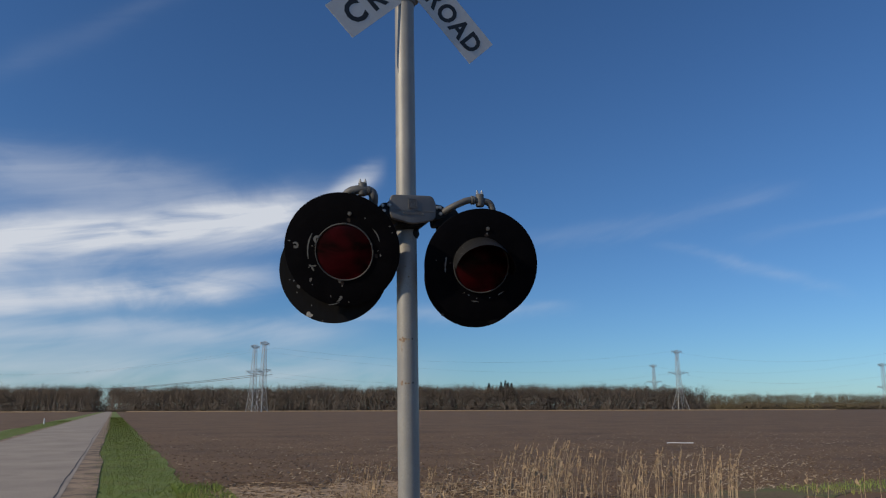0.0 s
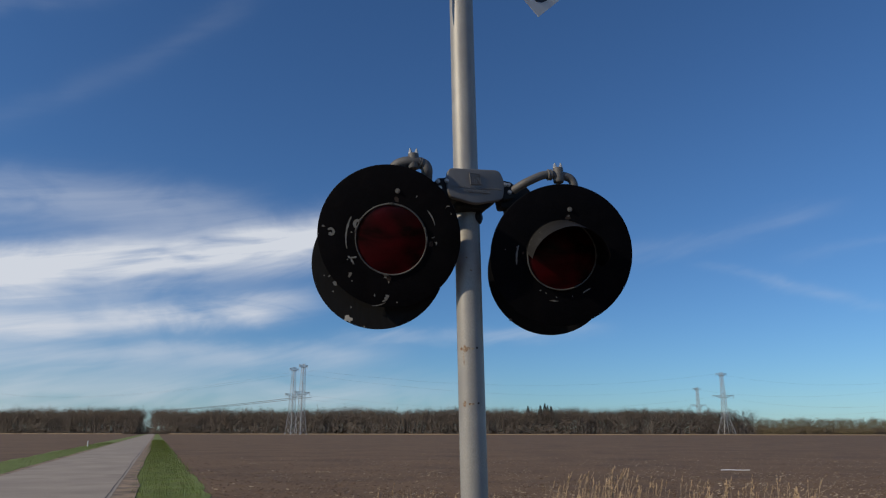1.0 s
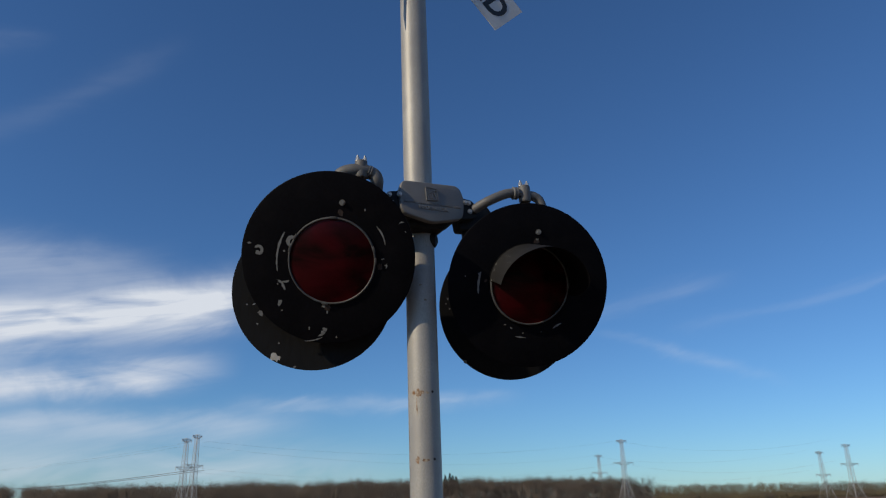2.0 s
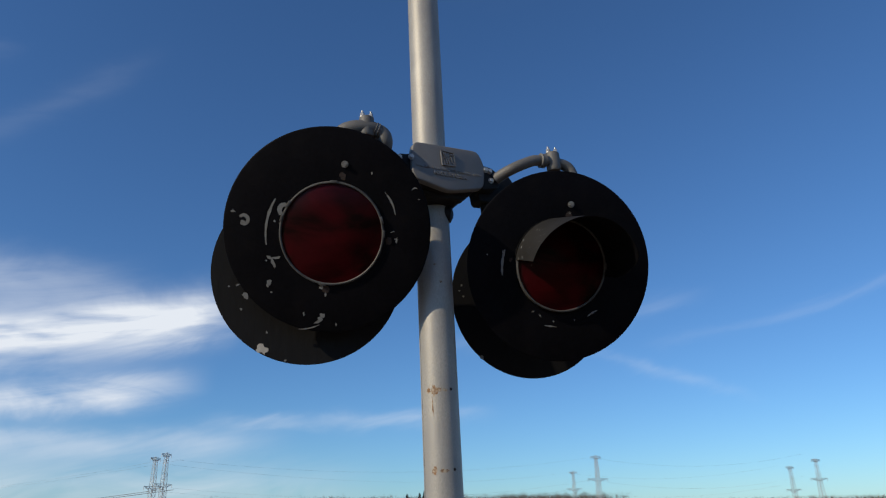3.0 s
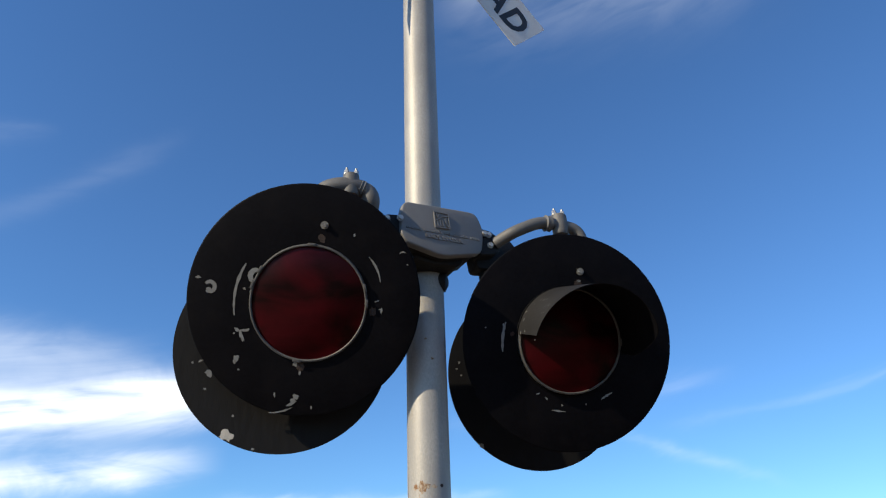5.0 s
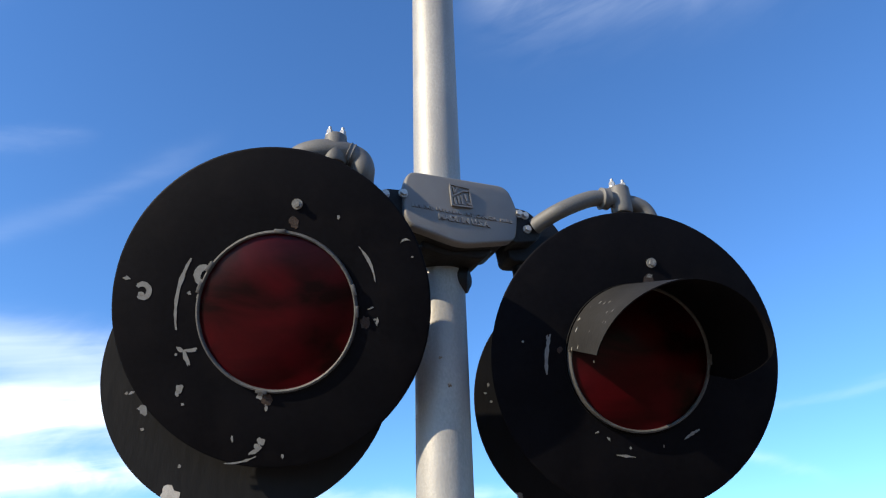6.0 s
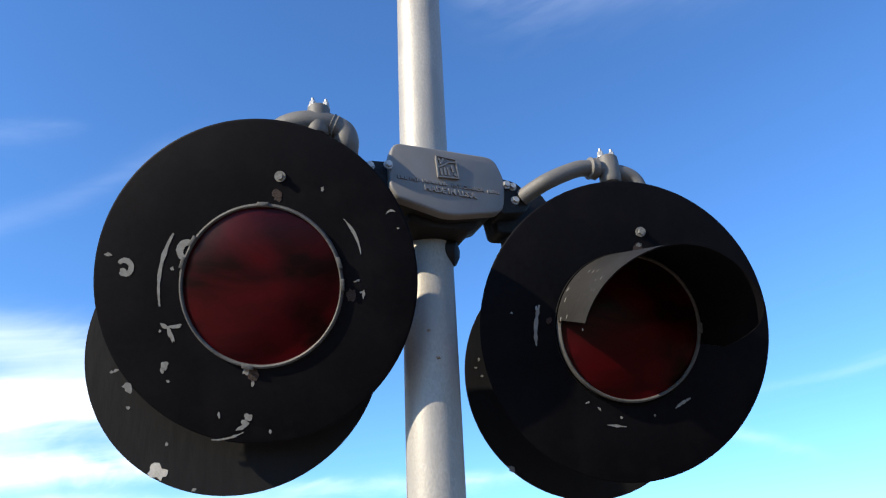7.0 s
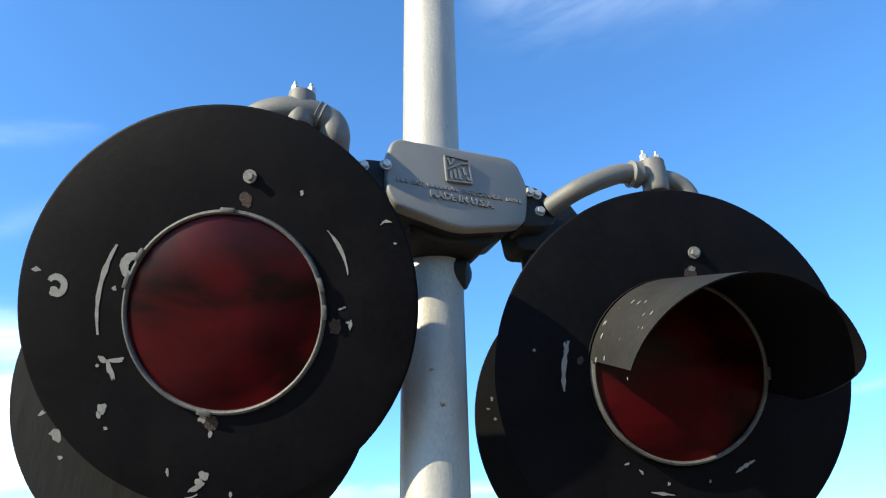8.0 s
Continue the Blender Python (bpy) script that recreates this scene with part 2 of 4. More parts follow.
def thing(name, m, label, category, group="", kind=""):
    ob = new(name)
    ob.empty_display_size = 0.1
    ob.matrix_basis = m
    return tagged(ob, label, category, group, kind)


def raw(name, verts, faces, mat, smooth=0):
    me = bpy.data.meshes.new(name)
    me.from_pydata(verts, [], faces)
    me.materials.append(mat)
    if smooth:
        me.shade_smooth()
    me.update()
    return new(name, me)


def lathe(profile, seg=72, close=False):
    """A body turned round the local y axis from (radius, y) pairs."""
    bm = bmesh.new()
    rings = []
    for r, y in profile:
        if r < 1e-5:
            rings.append([bm.verts.new((0, y, 0))])
        else:
            rings.append([bm.verts.new((r * math.cos(a), y, r * math.sin(a))) for a in (2 * math.pi * k / seg for k in range(seg))])
    pairs = list(zip(rings, rings[1:] + (rings[:1] if close else [])))
    if not close:
        pairs = pairs[: len(rings) - 1]
    for p, q in pairs:
        for k in range(seg):
            j = (k + 1) % seg
            if len(p) == 1 and len(q) == 1:
                continue
            if len(p) == 1:
                bm.faces.new((p[0], q[j], q[k]))
            elif len(q) == 1:
                bm.faces.new((p[k], p[j], q[0]))
            else:
                bm.faces.new((p[k], p[j], q[j], q[k]))
    return bm


def bezier(points, steps=6):
    """A rounded way through the points (Catmull-Rom)."""
    p = [Vector(a) for a in points]
    p = [2 * p[0] - p[1]] + p + [2 * p[-1] - p[-2]]
    out = []
    for i in range(1, len(p) - 2):
        for k in range(steps):
            t = k / steps
            a, b, c, d = p[i - 1 : i + 3]
            out.append(0.5 * (2 * b + (c - a) * t + (2 * a - 5 * b + 4 * c - d) * t * t + (3 * b - a - 3 * c + d) * t ** 3))
    return out + [p[-2]]


def tube(bm, points, radii, seg=16, caps=True):
    pts = [Vector(p) for p in points]
    if isinstance(radii, (int, float)):
        radii = [radii] * len(pts)
    rings, side = [], None
    for i, p in enumerate(pts):
        d = (pts[min(i + 1, len(pts) - 1)] - pts[max(i - 1, 0)]).normalized()
        if side is None:
            side = d.orthogonal().normalized()
        side = (side - d * side.dot(d)).normalized()
        up = d.cross(side)
        rings.append([bm.verts.new(p + radii[i] * (math.cos(a) * side + math.sin(a) * up)) for a in (2 * math.pi * k / seg for k in range(seg))])
    for p, q in zip(rings, rings[1:]):
        for k in range(seg):
            bm.faces.new((p[k], p[(k + 1) % seg], q[(k + 1) % seg], q[k]))
    if caps:
        bm.faces.new(rings[0][::-1])
        bm.faces.new(rings[-1])
    return bm


def box(bm, m, sx, sy, sz, bevel=0.0):
    r = bmesh.ops.create_cube(bm, size=1, matrix=m @ Matrix.Diagonal((sx, sy, sz, 1)))
    if bevel:
        edges = {e for v in r["verts"] for e in v.link_edges}
        bmesh.ops.bevel(bm, geom=list(edges), offset=bevel, segments=2, affect="EDGES", profile=0.5)
    return bm


def hex_bolt(head=0.0085, height=0.007, washer=0.0135, shank=0.0):
    """A hexagon head with its washer, facing local -y."""
    bm = bmesh.new()
    bmesh.ops.create_cone(bm, cap_ends=True, segments=20, radius1=washer, radius2=washer, depth=0.003, matrix=pose(0, -0.0015, 0, 90))
    bmesh.ops.create_cone(bm, cap_ends=True, segments=6, radius1=head, radius2=head * 0.94, depth=height, matrix=pose(0, -0.003 - height / 2, 0, 90))
    if shank:
        bmesh.ops.create_cone(bm, cap_ends=True, segments=10, radius1=head * 0.5, radius2=head * 0.45, depth=shank, matrix=pose(0, -height - shank / 2, 0, 90))
    return bm


def slab(outline, y0, y1, bevel=0.004):
    """A plate cut to an outline in local x, z, from y0 (front) back to y1."""
    bm = bmesh.new()
    f = bm.faces.new([bm.verts.new((x, y0, z)) for x, z in outline])
    r = bmesh.ops.extrude_face_region(bm, geom=[f])
    bmesh.ops.translate(bm, vec=(0, y1 - y0, 0), verts=[v for v in r["geom"] if isinstance(v, bmesh.types.BMVert)])
    if bevel:
        front = [e for e in bm.edges if all(abs(v.co.y - y0) < 1e-6 for v in e.verts)]
        bmesh.ops.bevel(bm, geom=front, offset=bevel, segments=3, affect="EDGES", profile=0.5)
    return bm


def rounded(outline, radius, steps=5):
    """The outline with its corners rounded."""
    out = []
    n = len(outline)
    for i in range(n):
        a, b, c = (Vector((*outline[j % n], 0)) for j in (i - 1, i, i + 1))
        r = min(radius, (a - b).length * 0.45, (c - b).length * 0.45)
        p, q = b + (a - b).normalized() * r, b + (c - b).normalized() * r
        for k in range(steps + 1):
            t = k / steps
            v = p.lerp(b, t).lerp(b.lerp(q, t), t)
            out.append((v.x, v.y))
    return out


def lettering(body, size, depth, bold=0.0, spacing=1.0):
    """A mesh of raised letters in local x, z, facing -y, centred."""
    cu = bpy.data.curves.new("lettering", "FONT")
    cu.body, cu.size, cu.extrude, cu.offset, cu.resolution_u = body, size, depth / 2, bold, 3
    cu.align_x, cu.align_y, cu.space_character = "CENTER", "CENTER", spacing
    ob = new("lettering", cu)
    bpy.context.view_layer.update()
    me = bpy.data.meshes.new_from_object(ob.evaluated_get(bpy.context.evaluated_depsgraph_get()))
    bpy.data.objects.remove(ob)
    bpy.data.curves.remove(cu)
    me.transform(pose(0, 0, 0, 90))
    me.materials.clear()
    return me


def chip(x, z, sx, sz, turn=0, rough=0.35, seed=0, y=-0.0006):
    """A flake of bared metal on a painted face: an uneven patch."""
    rnd = random.Random(seed * 77 + 5)
    bm = bmesh.new()
    n = 14
    ring = []
    for k in range(n):
        a = 2 * math.pi * k / n
        r = 1 + rough * (rnd.random() - 0.5) * 2
        px, pz = sx * r * math.cos(a), sz * r * math.sin(a)
        c, s = math.cos(radians(turn)), math.sin(radians(turn))
        ring.append((x + px * c - pz * s, z + px * s + pz * c))
    top = [bm.verts.new((px, y, pz)) for px, pz in ring]
    low = [bm.verts.new((px, 0.0002, pz)) for px, pz in ring]
    bm.faces.new(top)
    for k in range(n):
        bm.faces.new((top[k], low[k], low[(k + 1) % n], top[(k + 1) % n]))
    return bm


def scratch(x0, z0, x1, z1, bow=0.0, width=0.004, seed=0, y=-0.0006):
    """A long narrow flake along a bowed line."""
    rnd = random.Random(seed * 31 + 3)
    bm = bmesh.new()
    a, b = Vector((x0, 0, z0)), Vector((x1, 0, z1))
    d = (b - a).normalized()
    side = Vector((-d.z, 0, d.x))
    l, r, n = [], [], 10
    for k in range(n + 1):
        t = k / n
        p = a.lerp(b, t) + side * bow * 4 * t * (1 - t)
        w = width * (0.25 + 0.75 * math.sin(math.pi * min(max(t, 0.06), 0.94))) * (0.6 + 0.8 * rnd.random())
        l.append(bm.verts.new((p + side * w / 2).to_tuple()))
        r.append(bm.verts.new((p - side * w / 2).to_tuple()))
    for v in l + r:
        v.co.y = y
    for k in range(n):
        bm.faces.new((l[k], l[k + 1], r[k + 1], r[k]))
    return bm


def crescent(x, z, r, thick, a0, a1, seed=0, y=-0.0006):
    """A flake shaped like a thick hook about a point."""
    rnd = random.Random(seed * 13 + 1)
    bm = bmesh.new()
    n, rows = 16, []
    for k in range(n + 1):
        a = radians(a0 + (a1 - a0) * k / n)
        ro = r * (1 + 0.10 * (rnd.random() - 0.5))
        ri = max(ro - thick * (0.5 + 0.5 * math.sin(math.pi * (0.12 + 0.76 * k / n))), r * 0.15)
        rows.append([bm.verts.new((x + q * math.cos(a), y, z + q * math.sin(a) * 1.1)) for q in (ro, ri)])
    for p, q in zip(rows, rows[1:]):
        bm.faces.new((p[0], q[0], q[1], p[1]))
    return bm


# ---- ground ----
ROAD0, ROAD_D, ROAD_P = Vector((-7.73, 14.84, 0)), Vector((-0.42, 0.9075, 0)), Vector((0.9075, 0.42, 0))
TRACK0, TRACK_D, TRACK_P = Vector((0.44, 6.73, 0)), Vector((0.906, 0.423, 0)), Vector((-0.423, 0.906, 0))


def by_road(s, w, z=0.0):
    return ROAD0 + ROAD_D * s + ROAD_P * w + Vector((0, 0, z))


def by_track(k, q, z=0.0):
    return TRACK0 + TRACK_D * k + TRACK_P * q + Vector((0, 0, z))


ground = raw("ground", [(-4500, -4500, 0), (4500, -4500, 0), (4500, 4500, 0), (-4500, 4500, 0)], [(0, 1, 2, 3)], M["soil"])
tagged(ground, "brown ploughed field with straw stubble", "field", kind="structure")


def strip(name, place, s0, s1, w0, w1, top, mat, label, category, steps=60, wander=0.0, seed=1, grow=1.06, kind="structure"):
    """A band of ground along the road or the track, slightly raised, with an uneven edge."""
    rnd = random.Random(seed)
    bm = bmesh.new()
    total_len = sum(grow ** i for i in range(steps))
    s, rows = s0, []
    for i in range(steps + 1):
        a = w0 + wander * (rnd.random() - 0.5)
        b = w1 + wander * (rnd.random() - 0.5)
        rows.append([bm.verts.new(place(s, w, z)) for w, z in ((a, -0.05), (a + 0.03, top), (b - 0.03, top), (b, -0.05))])
        s += (s1 - s0) * grow ** i / total_len
    for p, q in zip(rows, rows[1:]):
        for k in range(3):
            bm.faces.new((p[k], p[k + 1], q[k + 1], q[k]))
    ob = new(name, mesh_of(bm, name, mat, 0))
    return tagged(ob, label, category, kind=kind)


strip("road", by_road, -40, 1500, -4.4, 0.10, 0.035, M["asphalt"], "worn grey asphalt country road running straight to the woods", "road", 50)
strip("shoulder", by_road, -40, 900, -0.35, 0.62, 0.030, M["shoulder"], "brown gravel shoulder beside the asphalt", "shoulder", 60, 0.25, 3)
strip("shoulder", by_road, -40, 900, -4.75, -4.10, 0.030, M["shoulder"], "brown gravel shoulder beside the asphalt", "shoulder", 60, 0.2, 4)
strip("verge", by_road, -9, 700, 0.46, 2.55, 0.012, M["turf"], "green grass verge between road and field", "grass verge", 90, 0.22, 5, 1.04)
strip("verge", by_road, -9, 700, -7.1, -4.65, 0.012, M["turf"], "green grass verge on the far side of the road", "grass verge", 90, 0.6, 6, 1.04)
strip("verge", by_track, 5.0, 60, 3.8, 5.4, 0.010, M["thin_turf"], "patchy grass along the railway", "grass verge", 60, 0.6, 7)
strip("headland", by_track, -3.6, 3.0, 5.0, 10.2, 0.006, M["dust"], "pale dusty soil with straw at the field corner", "bare soil", 16, 1.1, 17, 1.0)
strip("track_bed", by_track, -60, 200, -1.9, 2.1, 0.06, M["stone"], "pale limestone ballast under the railway", "ballast", 40, 0.2, 8)
for x0, x1 in ((-216, 260), (-430, -250)):
    strip("far_path", lambda s, w, z=0: Vector((s, 480 + w - 0.03 * s, z)), x0, x1, 0, 7, 0.5, M["dry"], "pale dry grass edge in front of the woods", "field edge", 30, 2.0, 9, 1.0)


def crack_line(place, s0, s1, w, width, wander, seed, top):
    rnd = random.Random(seed)
    bm = bmesh.new()
    rows, s, drift = [], s0, 0.0
    while s < s1:
        drift = drift * 0.8 + wander * (rnd.random() - 0.5)
        wd = width * (0.5 + rnd.random())
        rows.append((bm.verts.new(place(s, w + drift - wd / 2, top)), bm.verts.new(place(s, w + drift + wd / 2, top))))
        s += 0.35 + 0.02 * max(s - s0, 0)
    for p, q in zip(rows, rows[1:]):
        bm.faces.new((p[0], p[1], q[1], q[0]))
    return bm


tagged(new("tar_seam", mesh_of(crack_line(by_road, -3, 90, -0.05, 0.022, 0.035, 2, 0.040), "tar_seam", M["tar"], 0)), "black tar seam along the road edge", "tar seam", kind="structure")


bm = bmesh.new()
ramp_side = [[bm.verts.new(by_road(s_, w_, z_)) for s_, z_ in ((-15.5, 0.042), (-13.2, 0.246), (-8.4, 0.246), (-6.4, 0.042), (-6.4, -0.06), (-15.5, -0.06))] for w_ in (-4.5, 0.16)]
bm.faces.new(ramp_side[0])
bm.faces.new(ramp_side[1][::-1])
for k in range(6):
    bm.faces.new((ramp_side[0][k], ramp_side[1][k], ramp_side[1][(k + 1) % 6], ramp_side[0][(k + 1) % 6]))
tagged(new("crossing_surface", mesh_of(bm, "crossing_surface", M["asphalt"], 0)), "asphalt ramp where the road crosses the railway", "road crossing", kind="structure")


# ---- the crossing signal: mast, junction box and arms ----
BASE = Matrix.Translation((-0.143, 3.816, 0)) @ pose(0, 0, 0, 0.08, -0.64, 0)
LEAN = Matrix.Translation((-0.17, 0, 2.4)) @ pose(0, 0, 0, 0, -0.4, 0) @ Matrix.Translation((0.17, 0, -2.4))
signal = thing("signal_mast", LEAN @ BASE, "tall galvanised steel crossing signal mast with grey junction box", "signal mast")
inv = BASE.inverted()
bm = bmesh.new()
tube(bm, [(0, 0, z) for z in (0, 0.1, 1.0, 2.0, 3.0, 4.0, 4.08)], 0.0562, 48)
mast = part("mast", bm, M["mast"], signal, "weathered galvanised pipe with rust spots")
bm = bmesh.new()
tube(bm, [(0, 0, 4.03), (0, 0, 4.035), (0, 0, 4.09), (0, 0, 4.10)], [0.0645, 0.066, 0.065, 0.05], 32)
part("cap", bm, M["cast"], signal)
bm = bmesh.new()
box(bm, pose(0, 0, 0.02), 0.34, 0.34, 0.04, 0.006)
tube(bm, [(0, 0, 0.04), (0, 0, 0.05), (0, 0, 0.22), (0, 0, 0.24)], [0.09, 0.085, 0.078, 0.062], 32)
part("base_plate", bm, M["cast"], signal)
for z, turn in ((2.034, -60), (1.807, -60)):
    part("drain_hole", tube(bmesh.new(), [(0.0532 * math.cos(radians(turn)), 0.0532 * math.sin(radians(turn)), z), (0.0570 * math.cos(radians(turn)), 0.0570 * math.sin(radians(turn)), z)], 0.0045, 12), M["rust"], signal, "rust-stained bolt hole")


def mast_stain(z0, z1, a0, a1, seed):
    """A rust blot that lies on the pipe's skin."""
    rnd = random.Random(seed)
    bm = bmesh.new()
    n, r = 18, 0.0566
    zc, ac, hz, ha = (z0 + z1) / 2, (a0 + a1) / 2, (z1 - z0) / 2, (a1 - a0) / 2
    mid = bm.verts.new((r * math.cos(radians(ac)), r * math.sin(radians(ac)), zc))
    ring = []
    for k in range(n):
        q, g = 2 * math.pi * k / n, 0.55 + 0.55 * rnd.random()
        a = radians(ac + ha * g * math.cos(q))
        ring.append(bm.verts.new((r * math.cos(a), r * math.sin(a), zc + hz * g * math.sin(q))))
    for k in range(n):
        bm.faces.new((mid, ring[k], ring[(k + 1) % n]))
    return bm


M["stain"] = material("rust_stain", (0.17, 0.09, 0.042), 0.85, 0.0, 0.4, 60.0, 300.0, second=(0.33, 0.28, 0.22), mix=(0.42, 0.58))
BLOTS = ((2.012, 2.050, -124, -102), (2.024, 2.040, -106, -90), (2.026, 2.036, -90, -72), (2.022, 2.042, -140, -124), (1.95, 2.02, -122, -117), (1.790, 1.818, -130, -112), (1.798, 1.810, -106, -76), (2.362, 2.374, -84, -72), (2.42, 2.428, -100, -90))
for k, (z0, z1, a0, a1) in enumerate(BLOTS):
    part("stain", mast_stain(z0, z1, a0, a1, k), M["stain"], mast, "rust stain", smooth=0)
bm = bmesh.new()
seam_v = [[bm.verts.new((0.0565 * math.cos(radians(a)), 0.0565 * math.sin(radians(a)), z)) for z in (0.9, 2.32)] for a in (-166, -164.5)]
bm.faces.new((seam_v[0][0], seam_v[1][0], seam_v[1][1], seam_v[0][1]))
part("seam", bm, M["cast_shade_dark"], mast, "dark seam in the pipe", smooth=0)

BOXM = inv @ Matrix.Translation((-0.107, 3.677, 2.754)) @ pose(0, 0, 0, -0.7, -3.5, 20.8) @ Matrix.Diagonal((1.045, 1, 1, 1))
outline = [(-0.136, 0.044), (0.088, 0.045), (0.1055, -0.010), (0.1015, -0.045), (0.092, -0.091), (-0.030, -0.1155), (-0.137, -0.087), (-0.150, -0.062), (-0.1475, 0.006)]
bm = slab(rounded(outline, 0.024), 0.0, 0.022, 0.005)
jbox = part("junction_box", bm, M["cast"], signal, "grey cast cover with raised maker's plate", BOXM)
inner = [(x * 0.93 - 0.002, z * 0.95 - 0.003) for x, z in outline]
# clamp body and clamp look shaded through their near-black colour
part("back_housing", slab(rounded(inner, 0.02), 0.022, 0.125, 0.0), M["cast_shade_dark"], jbox, "cast clamp body, colour darkened as in shadow")
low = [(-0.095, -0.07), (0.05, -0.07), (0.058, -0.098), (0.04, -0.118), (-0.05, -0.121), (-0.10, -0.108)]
part("clamp", slab(rounded(low, 0.014), 0.045, 0.25, 0.006), M["cast_shade_dark"], jbox, "cast clamp round the pipe, colour darkened as in shadow")
emb = rounded([(-0.05, 0.024), (-0.006, 0.021), (-0.003, -0.028), (-0.049, -0.030)], 0.006)
part("plaque", slab(emb, -0.003, 0.001, 0.0015), M["cast"], jbox, "small raised square plaque")
bm = bmesh.new()
for x0, z0, x1, z1, w in ((-0.049, 0.0225, -0.007, 0.0195, 0.0028), (-0.0065, 0.02, -0.0038, -0.027, 0.0028), (-0.0485, -0.0285, -0.004, -0.0268, 0.0028), (-0.0488, 0.022, -0.0482, -0.029, 0.0028), (-0.046, -0.006, -0.022, 0.010, 0.003), (-0.022, 0.010, -0.007, 0.012, 0.003), (-0.041, -0.010, -0.040, -0.024, 0.004), (-0.033, -0.006, -0.032, -0.022, 0.004), (-0.026, -0.003, -0.024, -0.022, 0.004), (-0.017, 0.002, -0.014, -0.012, 0.004), (-0.044, 0.017, -0.040, 0.004, 0.003), (-0.038, 0.006, -0.034, 0.017, 0.003), (-0.012, -0.018, -0.008, -0.021, 0.005)):
    a, b = Vector((x0, -0.0045, z0)), Vector((x1, -0.0045, z1))
    ang = math.degrees(math.atan2(b.z - a.z, b.x - a.x))
    mid = (a + b) / 2
    box(bm, pose(mid.x, mid.y, mid.z, 0, -ang, 0), (b - a).length + w * 0.6, 0.004, w)
part("plaque_relief", bm, M["cast"], jbox)
me = lettering("MADE IN U.S.A.", 0.0175, 0.004, 0.0007)
lx = [v.co.x for v in me.vertices]
me.transform(Matrix.Diagonal((0.114 / (max(lx) - min(lx)), 1, 1, 1)))
me.materials.append(M["cast"])
ob = new("lettering", me)
ob.parent, ob.matrix_basis = jbox, pose(-0.022, -0.0015, -0.0605, 0, 2.0, 0)
tagged(ob, "raised cast lettering")
rnd = random.Random(4)
for x0, x1 in ((-0.134, -0.116), (-0.082, -0.030), (0.060, 0.089)):
    x = x0
    while x < x1:
        w = rnd.choice((0.004, 0.0055, 0.0065))
        part("worn_mark", box(bmesh.new(), pose(x + w / 2, -0.001, -0.0435 - 0.028 * (x + 0.02) + 0.001 * rnd.random(), 0, 0, 0), w, 0.003, 0.0072), M["cast"], jbox, smooth=0)
        x += w + 0.0022
for word, x, span in (("PAT.", -0.0985, 0.021), ("PAT. CANADA", 0.0155, 0.072)):
    me = lettering(word, 0.0112, 0.003, 0.0004)
    lx = [v.co.x for v in me.vertices]
    me.transform(Matrix.Diagonal((span / (max(lx) - min(lx)), 1, 1, 1)))
    me.materials.append(M["cast"])
    ob = new("lettering", me)
    ob.parent, ob.matrix_basis = jbox, pose(x, -0.0012, -0.0435 - 0.028 * (x + 0.02), 0, 1.6, 0)
    tagged(ob, "worn raised cast lettering")
for x, z, y in ((-0.152, -0.017, -0.002), (0.108, -0.02, 0.004), (0.126, -0.019, 0.010), (0.128, -0.053, 0.010), (-0.184, -0.015, 0.014), (-0.178, -0.045, 0.014)):
    part("bolt", hex_bolt(0.0075, 0.006, 0.0095), M["bolt"], jbox, "bright zinc bolt", pose(x, y, z))
for sgn in (-1, 1):
    fl = [(0.090, 0.002), (0.135, -0.004), (0.152, -0.016), (0.168, -0.05), (0.150, -0.078), (0.09, -0.090)]
    if sgn < 0:
        fl = [(-0.135, 0.004), (-0.185, 0.0), (-0.20, -0.02), (-0.195, -0.06), (-0.14, -0.085)]
    part("flange", slab(rounded(fl, 0.012), 0.010 if sgn > 0 else 0.014, 0.06, 0.003), M["cast_shade_dark"], jbox, "dark bolted flange")
part("knob", tube(bmesh.new(), [(0.0, 0.135, -0.135), (0.012, 0.128, -0.137), (0.02, 0.12, -0.14), (0.03, 0.115, -0.142), (0.034, 0.112, -0.143)], [0.03, 0.032, 0.031, 0.026, 0.012], 20), M["cast_shade_dark"], jbox, "dark clamp knob")


def fitting(name, ways, rings, tees, label):
    """A pipe arm: bent pipes with couplings, and an upright tee with two bolts on top."""
    bm = bmesh.new()
    for pts, r in ways:
        tube(bm, bezier(pts), r, 24)
    arm = part(name, bm, M["pipe"], signal, label)
    for a, b, r in rings:
        a, b = Vector(a), Vector(b)
        part("coupling", tube(bmesh.new(), [a, a.lerp(b, 0.12), a.lerp(b, 0.5), a.lerp(b, 0.88), b], [r * 0.86, r, r * 0.93, r, r * 0.86], 28), M["pipe"], arm)
    for p, top in tees:
        p = Vector(p)
        part("tee", tube(bmesh.new(), [p + Vector((0, 0, dz)) for dz in (-0.034, -0.028, 0.01, top - 0.004, top)], [0.020, 0.0235, 0.0235, 0.0225, 0.018], 28), M["pipe"], arm)
        for dx in (-0.013, 0.013):
            part("bolt", hex_bolt(0.0075, 0.012, 0.009, 0.012), M["bolt"], arm, "bright zinc bolt", Matrix.Translation(p + Vector((dx, 0.004 * (dx > 0), top))) @ pose(0, 0, 0, -90, 0, 20))
    return arm


def tilted(origin, turn, rise, size):
    m = inv @ Matrix.Translation(origin) @ pose(0, 0, 0, 0, rise, turn) @ Matrix.Scale(size, 4)
    return lambda x, z, y=0.0: m @ Vector((x, y, z))


